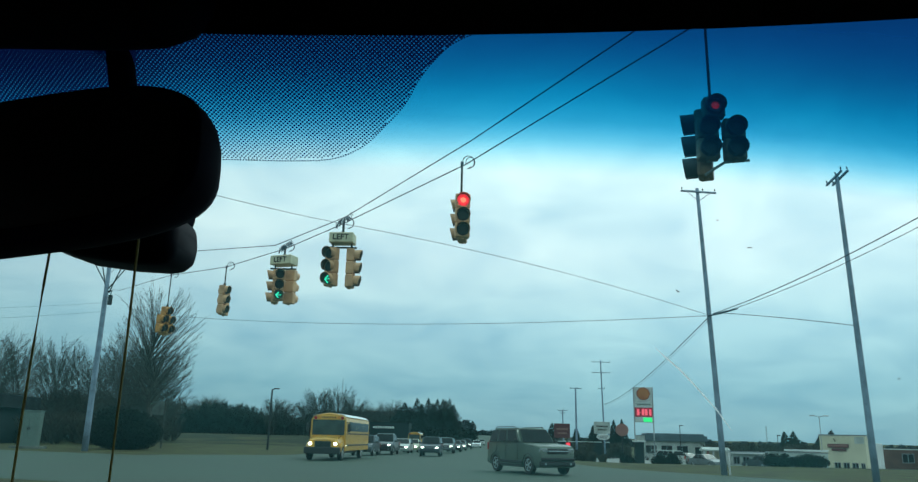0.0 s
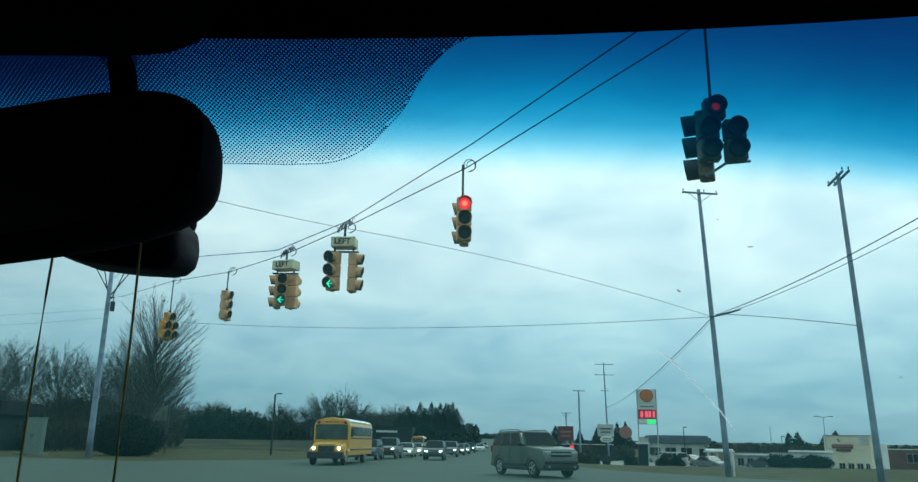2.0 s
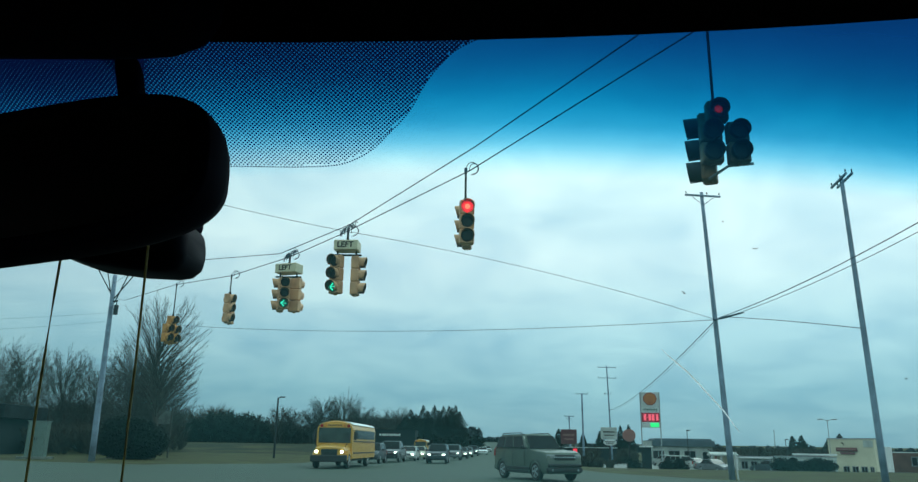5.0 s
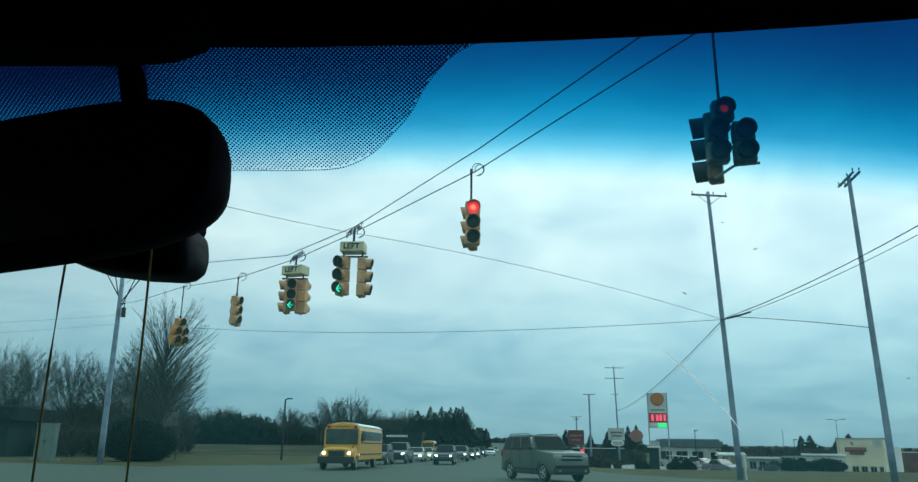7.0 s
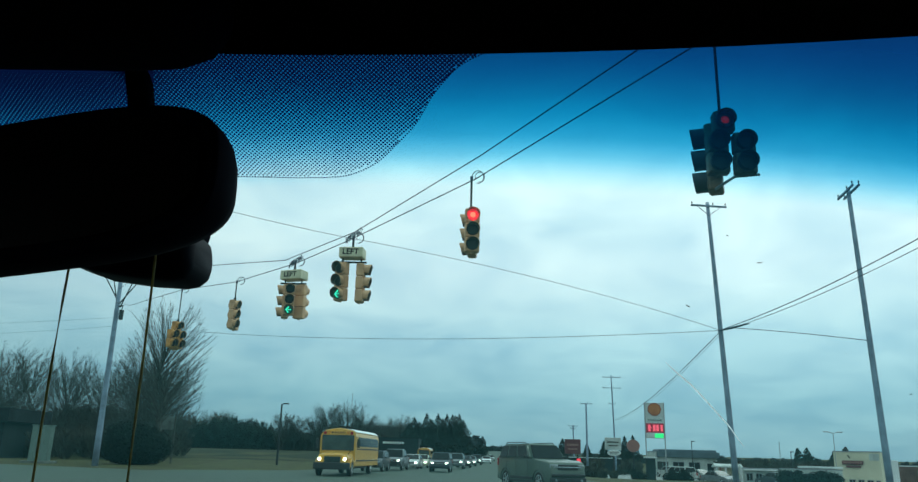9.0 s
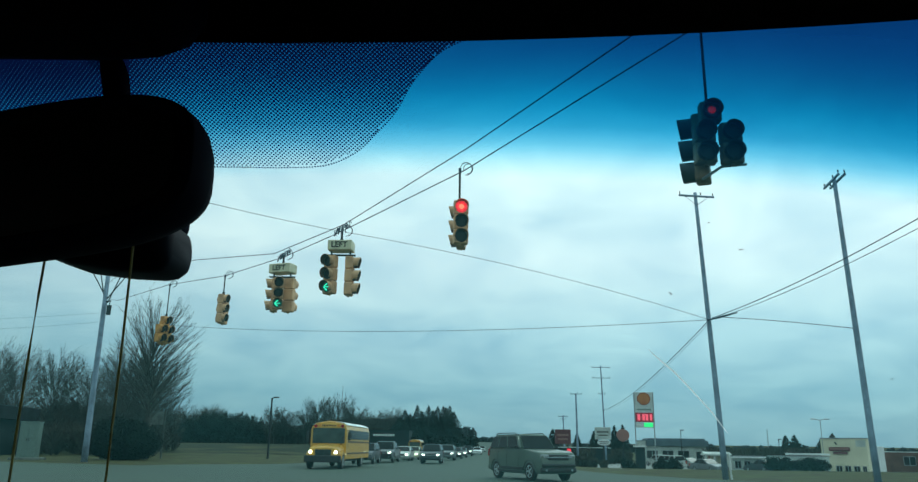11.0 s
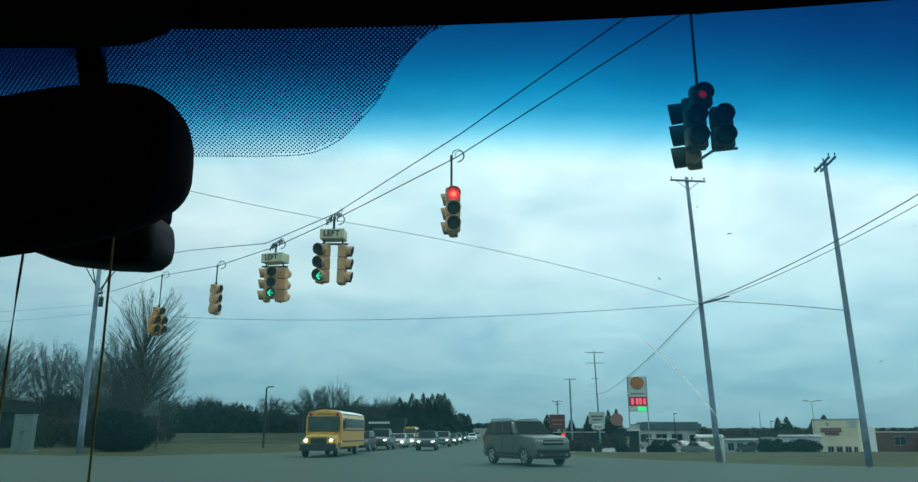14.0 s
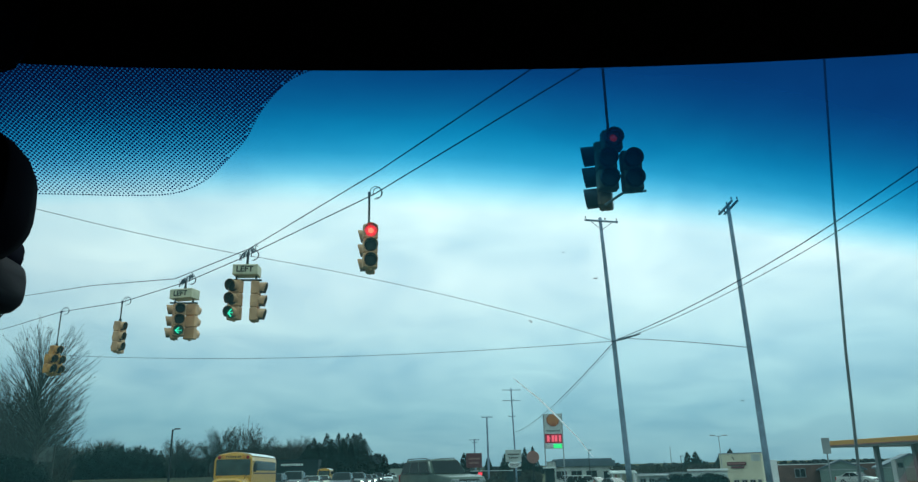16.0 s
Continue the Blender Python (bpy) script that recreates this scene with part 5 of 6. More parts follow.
def shrub(x, y, w, h, seed, label, material=SHRUB_LEAF, leaves=2200, leaf=0.16, group="evergreen shrubs", lumps=9):
    rng = random.Random(seed)
    o = thing("shrub", pose(x, y, height(x, y)), label, "shrub", group)
    sv, sf = [], []
    for k in range(7):
        a = rng.uniform(0, math.tau)
        limb(sv, sf, Vector((0.1 * math.cos(a), 0.1 * math.sin(a), -0.05)), Vector((0.3 * w * math.cos(a), 0.3 * w * math.sin(a), h * 0.7)), 0.05, 0.02, 5)
    mesh_ob("stems", sv, sf, BARK, o)
    v, f = [], []
    for k in range(lumps):
        a = rng.uniform(0, math.tau)
        d = rng.uniform(0, 0.30) * w
        zz = h * rng.uniform(0.30, 0.66)
        s = (w * rng.uniform(0.22, 0.32), w * rng.uniform(0.2, 0.3), min(h * 0.42, h - zz, zz))
        leaf_cloud(rng, v, f, (d * math.cos(a), d * math.sin(a), zz), s, leaves // lumps, leaf)
    leaf_cloud(rng, v, f, (0, 0, h * 0.36), (w * 0.46, w * 0.42, h * 0.38), leaves // 2, leaf * 1.3)
    mesh_ob("foliage", v, f, material, o)
    return o


def twig_rod(store, pts, r0, r1, n):
    """A tapered, bent twig through points."""
    m = len(pts) - 1
    for i in range(m):
        limb(store[0], store[1], pts[i], pts[i + 1], r0 + (r1 - r0) * i / m, r0 + (r1 - r0) * (i + 1) / m, n)


def crown_tree(x, y, h, half, seed, label, trunk_r=0.2, boughs=80, start=(0.14, 0.46), low_tip=0.30, belly=0.32, side_twigs=11, fine=4, thin=0.011, droop=0.10, wild=0.10, splay=0.6, top_round=2.6, group="bare trees"):
    """A leafless tree whose upswept boughs end on one rounded crown; half: the crown's half width."""
    rng = random.Random(seed)
    o = thing("tree", pose(x, y, height(x, y)), label, "tree", group)
    thick, twigs = ([], []), ([], [])
    bend = [Vector((rng.uniform(-1, 1), rng.uniform(-1, 1), 0)) * h * 0.008 * k for k in range(9)]

    def stem(z):
        k = min(7.999, max(0, z / (0.80 * h) * 8))
        return bend[int(k)].lerp(bend[int(k) + 1], k % 1) + Vector((0, 0, z))
    twig_rod(thick, [stem(0.80 * h * k / 8) - Vector((0, 0, 0.1 if k == 0 else 0)) for k in range(9)], trunk_r, trunk_r * 0.16, 9)
    for k in range(boughs):
        u = (k + rng.random()) / boughs
        u = 0.95 * u ** 0.85
        a = k * 2.39996 + rng.uniform(-0.5, 0.5)
        root = stem(h * (start[0] + start[1] * u ** 1.1))
        rad = half * math.sqrt(max(0.02, 1 - abs((u - belly) / (1.02 - min(belly, 0.5))) ** top_round)) * rng.uniform(0.82, 1.05)
        tip = stem(0) + Vector((math.cos(a) * rad, math.sin(a) * rad, h * (low_tip + (0.99 - low_tip) * u) * rng.uniform(0.97, 1.02)))
        run = tip - root
        pts = []
        for i in range(8):
            t = i / 7
            p = root + run * t
            p.z += droop * rad * math.sin(math.pi * t) * max(0, 0.8 - 1.4 * u)
            p += Vector((rng.uniform(-1, 1), rng.uniform(-1, 1), rng.uniform(-1, 1))) * wild * 0.35 * (i > 0)
            pts.append(p)
        r0 = trunk_r * (0.26 - 0.14 * u)
        twig_rod(thick, pts, r0, thin * 1.4, 5)
        for j in range(side_twigs):
            t = 0.22 + 0.78 * (j + rng.random()) / side_twigs
            i = min(6, int(t * 7))
            p = pts[i].lerp(pts[i + 1], t * 7 - i)
            way = (pts[i + 1] - pts[i]).normalized()
            side = Vector((rng.uniform(-1, 1), rng.uniform(-1, 1), rng.uniform(-0.5, 0.8))).normalized()
            w = (way + side * splay + Vector((0, 0, 0.10))).normalized()
            ln = run.length * rng.uniform(0.16, 0.34) * (1.15 - 0.45 * t)
            mid = p + w * ln * 0.5 + Vector((rng.uniform(-1, 1), rng.uniform(-1, 1), 0.3)) * wild * 0.2
            end = mid + (w + way * 0.3).normalized() * ln * 0.5
            twig_rod(twigs, [p, mid, end], thin * 1.5, thin * 0.7, 3)
            for f_ in range(fine):
                q = p.lerp(mid, rng.random()) if f_ % 2 else mid.lerp(end, rng.random())
                s_ = Vector((rng.uniform(-1, 1), rng.uniform(-1, 1), rng.uniform(-0.4, 0.9))).normalized()
                limb(twigs[0], twigs[1], q, q + (w + s_ * splay * 1.15).normalized() * ln * rng.uniform(0.25, 0.5), thin, thin * 0.5, 3)
    mesh_ob("trunk", thick[0], thick[1], BARK, o)
    mesh_ob("crown", twigs[0], twigs[1], TWIG, o, "leafless grey-brown branches")
    return o


# left corner
crown_tree(-28.3, 70.0, 15.2, 3.55, 11, "tall leafless tree with fine upswept branches by the street", 0.30, 96, (0.22, 0.46), 0.38, 0.34, 10, 5, 0.0078, 0.16, 0.10, 0.46, 2.5)
shrub(-28.6, 66.0, 6.3, 3.65, 5, "large rounded dark evergreen shrub under the bare tree", leaves=22000, leaf=0.10, lumps=16)
for x, y, hh, ww, sd, lb in ((-38.0, 88, 11.8, 3.4, 21, "leafless tree among brush"), (-34.0, 86, 10.0, 3.0, 23, "leafless tree among brush"), (-41.8, 96, 10.5, 3.0, 24, "leafless tree among brush"),
                             (-51.5, 97, 11.6, 2.6, 25, "slender leafless tree behind the low building"), (-48.4, 100, 10.6, 2.8, 26, "slender leafless tree behind the low building"), (-58.5, 100, 12.0, 3.4, 27, "leafless tree behind the low building"), (-64, 104, 13.0, 3.6, 28, "leafless tree behind the low building")):
    crown_tree(x, y, hh * 1.12, ww * 1.25, sd, lb, 0.15, 95, (0.16, 0.42), 0.28, 0.44, 14, 6, 0.0090, 0.12, 0.45)
for x, y, hh, ww, sd, lb in ((-31.4, 156, 6.6, 2.6, 41, "leafless tree at the field edge"), (-28.4, 155, 9.0, 3.1, 42, "rounded leafless tree at the field edge"), (-24.6, 155, 9.4, 3.4, 43, "rounded leafless tree at the field edge"),
                             (-21.4, 157, 7.4, 2.8, 45, "leafless tree at the field edge"), (-38.0, 158, 7.2, 2.3, 47, "slender leafless tree at the field edge"), (-36.0, 159, 6.4, 1.9, 48, "slender leafless tree at the field edge"), (-19.4, 176, 7.0, 3.0, 49, "leafless tree behind the store"), (-16.2, 180, 8.6, 3.4, 50, "leafless tree behind the store"), (-13.6, 184, 8.0, 3.2, 51, "leafless tree behind the store")):
    crown_tree(x, y, hh * 1.06, ww * 1.12, sd, lb, 0.13, 80, (0.18, 0.46), 0.24, 0.55, 16, 9, 0.0075, 0.12, 0.5)

# row of tall conifers beside the road ahead
rng = random.Random(77)
for k, (u, hh) in enumerate(((0.31, 7.6), (0.37, 9.6), (0.44, 8.6), (0.51, 10.8), (0.58, 9.4), (0.65, 11.0), (0.73, 10.0), (0.79, 11.0), (0.86, 11.0), (0.92, 10.7), (0.98, 11.3), (1.04, 9.7))):
    conifer(-18.5 + 16.2 * u + rng.uniform(-0.3, 0.3), 152 + 60 * u + rng.uniform(-4, 4), hh * (0.93 + 0.20 * u), 2.6 + 0.7 * u, 300 + k, clumps=4200, leaf=0.38)


def brush(name, x0, x1, y0, y1, hmin, hmax, count, seed, label, material, leaf=0.5, tall=1.0):
    """A distant thicket as one mass of clumps with stems."""
    r_ = random.Random(seed)
    v, f = [], []
    for k in range(count):
        x, y = r_.uniform(x0, x1), r_.uniform(y0, y1)
        hh = r_.uniform(hmin, hmax)
        g = height(x, y)
        limb(v, f, Vector((x, y, g - 0.2)), Vector((x + r_.uniform(-0.3, 0.3), y, g + hh * 0.9)), 0.10, 0.03, 4)
        if material is BRUSH:
            twig_cloud(r_, v, f, (x, y, g), hh, hh * 0.42 * tall, 260, 0.035 + 0.0002 * y)
        else:
            leaf_cloud(r_, v, f, (x, y, g + hh * 0.55), (hh * 0.34 * tall, hh * 0.34 * tall, hh * 0.45), 60, leaf)
    ob = mesh_ob(name, v, f, material)
    return tagged(ob, label, "trees", kind="stuff")


def conifer_wood(name, x0, x1, y0, y1, hmin, hmax, count, seed, label):
    r_ = random.Random(seed)
    v, f = [], []
    for k in range(count):
        x, y = r_.uniform(x0, x1), r_.uniform(y0, y1)
        u = 2 * (x - x0) / (x1 - x0) - 1
        hh = r_.uniform(hmin, hmax) * (1 - 0.38 * abs(u) ** 3)
        conifer_shape(r_, v, f, x, y, height(x, y), hh, hh * 0.27, 190, 0.5)
    ob = mesh_ob(name, v, f, NEEDLES)
    return tagged(ob, label, "trees", kind="stuff")


conifer_wood("conifer_wood", -59, -41.5, 158, 174, 5.7, 7.1, 170, 9, "dense dark conifer wood across the field")
brush("thicket", -62, -37, 82, 104, 1.2, 3.6, 150, 61, "brown leafless thicket behind the street corner", BRUSH, 0.45)
brush("thicket", -40, -12, 158, 172, 1.8, 4.4, 170, 62, "dark brushy hedge at the field edge", BRUSH, 0.5)
brush("thicket", -14, 3, 156, 230, 2.0, 4.0, 110, 63, "dark undergrowth below the conifers", SHRUB_LEAF, 0.5)
brush("thicket", -46, -8, 236, 262, 6.0, 9.0, 110, 71, "bare grey trees behind the dark store", BRUSH, 0.7)
brush("thicket", -120, -58, 150, 210, 5, 9, 160, 64, "bare grey woods far behind the field", BRUSH, 0.7)
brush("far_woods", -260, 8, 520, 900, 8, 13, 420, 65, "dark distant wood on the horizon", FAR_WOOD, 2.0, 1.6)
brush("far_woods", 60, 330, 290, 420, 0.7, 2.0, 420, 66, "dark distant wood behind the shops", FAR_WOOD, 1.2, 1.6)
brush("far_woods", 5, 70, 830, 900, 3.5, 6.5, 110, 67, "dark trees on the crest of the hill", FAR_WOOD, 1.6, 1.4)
brush("thicket", 43, 62, 128, 142, 1.6, 3.2, 90, 69, "brown brushy bank beyond the lot", BRUSH, 0.4)
brush("thicket", 12.5, 18.0, 94, 108, 0.8, 1.5, 70, 74, "dull brown scrub on the bank by the driveway", BRUSH, 0.4)
for sd_, side in ((81, -1), (82, 1)):
    r_ = random.Random(sd_)
    v, f = [], []
    for k in range(150):
        y = r_.uniform(190, 760)
        x = road_mid(y) + side * (13.5 + 26 * r_.random() ** 2)
        hh = r_.uniform(1.2, 3.4)
        leaf_cloud(r_, v, f, (x, y, height(x, y) + hh * 0.4), (hh * 0.8, hh * 0.8, hh * 0.6), 40, 0.7)
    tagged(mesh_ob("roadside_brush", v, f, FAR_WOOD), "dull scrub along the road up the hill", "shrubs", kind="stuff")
brush("thicket", 14.5, 30, 126, 150, 1.6, 2.8, 60, 68, "dark roadside brush beyond the signs", BRUSH, 0.4)
for k, (x, y, hh, rr) in enumerate(((18.0, 150, 5.4, 1.5), (22.9, 151, 4.6, 1.3), (26.0, 150, 5.1, 1.5), (30.0, 150, 6.2, 1.4), (31.8, 151, 6.4, 1.5), (63.0, 150, 4.8, 1.45), (65.2, 151, 4.9, 1.55), (67.3, 152, 3.0, 1.5), (69.8, 150, 4.2, 1.5), (71.4, 151, 3.4, 1.4))):
    conifer(x, y, hh + 0.8, rr, 500 + k, "small dark conifer behind the shops", "conifers behind the shops", 1500, 0.42)
for k, (x, y) in enumerate(((25.3, 62.5), (26.4, 63.4), (27.5, 62.6), (28.7, 63.0), (29.4, 63.8), (20.6, 80.0), (22.0, 80.4), (18.6, 86))):
    shrub(x, y, 1.9, 1.05 if k < 5 else 1.45, 700 + k, "low dark shrub at the parking lot edge", leaves=1400, leaf=0.08, group="lot shrubs", lumps=6)

# ---------------------------------------------------------------- buildings, signs and lamps
WALL_TAN = mat("tan_stucco", (0.60, 0.55, 0.40), 0.85, vary=0.1, scale=0.6, fine=20, bump=0.1)
WALL_WHITE = mat("white_siding", (0.66, 0.67, 0.65), 0.7, vary=0.1, scale=0.5, fine=15)
WALL_PALE = mat("weathered_pale_siding", (0.42, 0.45, 0.42), 0.75, vary=0.2, scale=0.7, fine=12)
WALL_GREY = mat("grey_siding", (0.32, 0.34, 0.35), 0.8, vary=0.12, scale=0.5, fine=15)
WALL_DARK = mat("dark_green_store_wall", (0.020, 0.030, 0.032), 0.8, vary=0.2, scale=0.3, fine=6, sheen=0.1)
WALL_BRICK = mat("red_brick", (0.12, 0.062, 0.05), 0.85, vary=0.25, scale=0.8, fine=12, bump=0.2)
ROOF_DARK = mat("dark_shingles", (0.018, 0.021, 0.024), 0.9, vary=0.25, scale=1.0, fine=12, bump=0.2)
ROOF_BLUE = mat("blue_grey_metal_roof", (0.085, 0.12, 0.145), 0.6, 0.2, vary=0.15, scale=0.5, fine=8)
WINDOW_DARK = mat("dark_shop_window", (0.02, 0.026, 0.03), 0.08, vary=0.2)
ORANGE = mat("canopy_orange", (0.55, 0.27, 0.055), 0.5, vary=0.08)
EMBLEM = mat("emblem_orange", (0.52, 0.20, 0.06), 0.5, vary=0.08)
EMBLEM_RIM = mat("emblem_red", (0.28, 0.05, 0.03), 0.5, vary=0.08)
LED_RED = mat("price_digits_red", (1.0, 0.09, 0.14), 0.4, vary=0.05, glow=0.8)
LED_GREEN = mat("price_digits_green", (0.04, 0.85, 0.22), 0.4, vary=0.05, glow=0.7)
PANEL_GREY = mat("pale_sign_panel", (0.52, 0.56, 0.54), 0.5, vary=0.1)
SIGN_RED = mat("dark_red_sign", (0.12, 0.03, 0.035), 0.5, vary=0.12)
SIGN_ROUND = mat("faded_red_sign", (0.30, 0.13, 0.11), 0.5, vary=0.15)
BAR_PALE = mat("pale_lettering", (0.68, 0.68, 0.64), 0.5, vary=0.05)
BOARD_GREY = mat("weathered_board", (0.11, 0.115, 0.105), 0.85, vary=0.25, scale=2, fine=20)
SLAB = mat("stained_concrete", (0.16, 0.17, 0.15), 0.9, vary=0.25, scale=1.5, fine=30, bump=0.1)
BOX_GREEN = mat("pale_green_cabinet", (0.13, 0.185, 0.16), 0.6, vary=0.12)


def flat_building(name, x, y, w, d, h, wall, roof, label, category, yaw=0, windows=(), parapet=0.25, doors=(), fascia=None):
    """Flat-roofed; windows and doors: (centre along the front, width, bottom, height). The front faces local -y."""
    o = thing(name, pose(x, y, height(x, y), 0, 0, yaw), label, category)
    bm = bmesh.new()
    holes = sorted([(c - w_ / 2, c + w_ / 2, b, b + h_) for c, w_, b, h_ in list(windows) + list(doors)])
    t = 0.25
    xprev = -w / 2                                   # front wall in pieces round the openings
    for a, b, z0, z1 in holes:
        box(bm, ((xprev + a) / 2, -d / 2 + t / 2, h / 2 - 0.15), (a - xprev, t, h + 0.3))
        if z0 > 0.01:
            box(bm, ((a + b) / 2, -d / 2 + t / 2, z0 / 2 - 0.15), (b - a, t, z0 + 0.3))
        box(bm, ((a + b) / 2, -d / 2 + t / 2, (z1 + h) / 2), (b - a, t, h - z1))
        xprev = b
    box(bm, ((xprev + w / 2) / 2, -d / 2 + t / 2, h / 2 - 0.15), (w / 2 - xprev, t, h + 0.3))
    box(bm, (0, d / 2 - t / 2, h / 2 - 0.15), (w, t, h + 0.3))
    for s in (-1, 1):
        box(bm, (s * (w / 2 - t / 2), 0, h / 2 - 0.15), (t, d - 2 * t, h + 0.3))
    part("wall", bm, wall, o)
    part("roof", box(bmesh.new(), (0, 0, h - parapet), (w - 0.5, d - 0.5, 0.2)), roof, o)
    bm = bmesh.new()
    for s in (-1, 1):
        box(bm, (0, s * (d / 2 - t / 2), h + 0.05), (w + 0.12, t + 0.12, 0.10))
        box(bm, (s * (w / 2 - t / 2), 0, h + 0.05), (t + 0.12, d - 2 * t - 0.13, 0.10))
    part("coping", bm, fascia or STEEL, o)
    for c, w_, b, h_ in windows:
        f = part("window", box(bmesh.new(), (c, -d / 2 + 0.12, b + h_ / 2), (w_ - 0.01, 0.06, h_ - 0.01)), WINDOW_DARK, o)
        bm = bmesh.new()
        box(bm, (c, -d / 2 + 0.06, b + 0.04), (w_ - 0.02, 0.08, 0.07))
        box(bm, (c, -d / 2 + 0.06, b + h_ - 0.04), (w_ - 0.02, 0.08, 0.07))
        for s in (-1, 0, 1):
            box(bm, (c + s * (w_ / 2 - 0.05), -d / 2 + 0.06, b + h_ / 2), (0.06, 0.08, h_ - 0.16))
        part("frame", bm, STEEL, f)
    for c, w_, b, h_ in doors:
        part("door", box(bmesh.new(), (c, -d / 2 + 0.14, b + h_ / 2), (w_ - 0.01, 0.06, h_ - 0.01)), WINDOW_DARK, o)
    return o


def bars(parent, x0, x1, y, z, h, n, material, seed=1, gap=0.25):
    r_ = random.Random(seed)
    step = (x1 - x0) / n
    for k in range(n):
        hh = h * r_.uniform(0.8, 1.0)
        part("letter_bar", box(bmesh.new(), (x0 + step * (k + 0.5), y, z), (step * (1 - gap), 0.04, hh), None, 0.01, 1), material, parent)


# tall price sign on two posts
o = thing("price_sign", pose(24.2, 101.0, -0.45, 0, 0, -8), "tall fuel price sign with orange emblem and red digits", "sign")
for s in (-1, 1):
    part("post", box(bmesh.new(), (s * 1.22, 0, 4.25), (0.14, 0.2, 9.9), None, 0.02), WALL_GREY, o, "grey post")
part("panel", box(bmesh.new(), (0, 0, 8.25), (2.28, 0.28, 1.85), None, 0.02), PANEL_GREY, o, "pale grey emblem panel")
bm = bmesh.new()
fan = [(-0.30, -0.80), (0.30, -0.80)] + [(1.0 * math.cos(a_) * (0.86 + 0.03 * math.cos(9 * a_)), 0.02 + 0.82 * math.sin(a_) * (0.98 + 0.03 * math.cos(9 * a_))) for a_ in [radians(-38 + 256 * k / 40) for k in range(41)]]
loft(bm, [[(u, y_, 8.32 + w_) for u, w_ in fan] for y_ in (-0.16, -0.24)])
em = part("emblem", bm, EMBLEM_RIM, o, "orange fan-shaped emblem")
bm = bmesh.new()
loft(bm, [[(u * 0.85, y_, 8.32 + w_ * 0.85) for u, w_ in fan] for y_ in (-0.238, -0.27)])
part("emblem_face", bm, EMBLEM, em)
for k in range(-3, 4):                               # ribs of the fan
    part("rib", rod(bmesh.new(), (0.05 * k, -0.27, 7.72), (0.21 * k, -0.27, 8.92 - 0.045 * k * k), 0.018, 0.024, 5), EMBLEM_RIM, em)
p_ = part("name_panel", box(bmesh.new(), (0, 0, 6.95), (2.28, 0.26, 0.72), None, 0.02), PANEL_GREY, o)
bars(p_, -0.9, 0.9, -0.15, 6.95, 0.22, 8, BOX_GREEN, 3)
p_ = part("price_panel", box(bmesh.new(), (0, 0, 5.95), (2.28, 0.26, 1.22), None, 0.02), mat("price_panel_red", (0.30, 0.012, 0.03), 0.4, vary=0.1, glow=0.12), o, "red price panel")
for x_, w_ in ((-0.72, 0.34), (-0.42, 0.08), (-0.10, 0.34), (0.32, 0.34), (0.84, 0.30)):
    part("digit_bar", box(bmesh.new(), (x_, -0.15, 5.95), (w_, 0.06, 0.82 if w_ > 0.1 else 0.14), None, 0.02), LED_RED, p_, "glowing red digit")
p_ = part("price_panel", box(bmesh.new(), (0, 0, 4.98), (2.28, 0.26, 0.66), None, 0.02), PANEL_GREY, o)
bars(p_, -1.05, -0.15, -0.15, 4.98, 0.3, 3, BAR_PALE, 4)
part("digit_bar", box(bmesh.new(), (0.48, -0.15, 4.98), (1.1, 0.06, 0.54), None, 0.02), LED_GREEN, p_, "glowing green digits")

# small signs by the road


def board_sign(name, x, y, w, h, top, face, label, posts=2, round_=False, bars_=0, bar_mat=None):
    g = height(x, y)
    o_ = thing(name, pose(x, y, g, 0, 0, -4), label, "sign", "roadside signs")
    for s in ((-1, 1) if posts == 2 else (0,)):
        part("post", rod(bmesh.new(), (s * w * 0.32, 0.08, -0.1), (s * w * 0.32, 0.08, top - g - 0.1), 0.09, 0.08, 8), DARK_STEEL, o_)
    bm_ = bmesh.new()
    if round_:
        loft(bm_, [[(w / 2 * k * math.cos(a * math.tau / 28), y_, top - g - h / 2 + h / 2 * k * math.sin(a * math.tau / 28)) for a in range(28)] for y_, k in ((0.10, 0.97), (0.06, 1.0), (-0.10, 1.0), (-0.13, 0.97))])
    else:
        box(bm_, (0, 0, top - g - h / 2), (w, 0.26, h), None, 0.04)
    f_ = part("panel", bm_, face, o_)
    if bars_:
        bars(f_, -w * 0.36, w * 0.36, -0.15, top - g - h * 0.38, h * 0.16, bars_ * 2, bar_mat or SIGN_ROUND, 7)
        bars(f_, -w * 0.30, w * 0.30, -0.15, top - g - h * 0.66, h * 0.13, bars_ * 2 - 1, bar_mat or SIGN_ROUND, 8)
    return o_


board_sign("sign_board", 15.3, 115, 2.35, 2.1, 4.15, SIGN_RED, "dark red roadside sign board on posts", 2, False, 4)
board_sign("sign_board", 20.7, 112, 2.3, 1.7, 4.45, WALL_PALE, "cream roadside sign board on a post", 1, False, 3, SIGN_INK)
board_sign("sign_board", 20.75, 111.6, 1.9, 0.85, 2.75, WALL_WHITE, "white oval sign below a larger board", 1, True, 3, SIGN_INK)
board_sign("sign_board", 23.6, 112, 1.85, 1.75, 4.25, SIGN_ROUND, "round faded red sign on a post", 1, True, 3)
o = thing("stop_lamp_sign", pose(15.2, 108, 0, 0, 0, 0), "small glowing red sign low by the road", "sign")
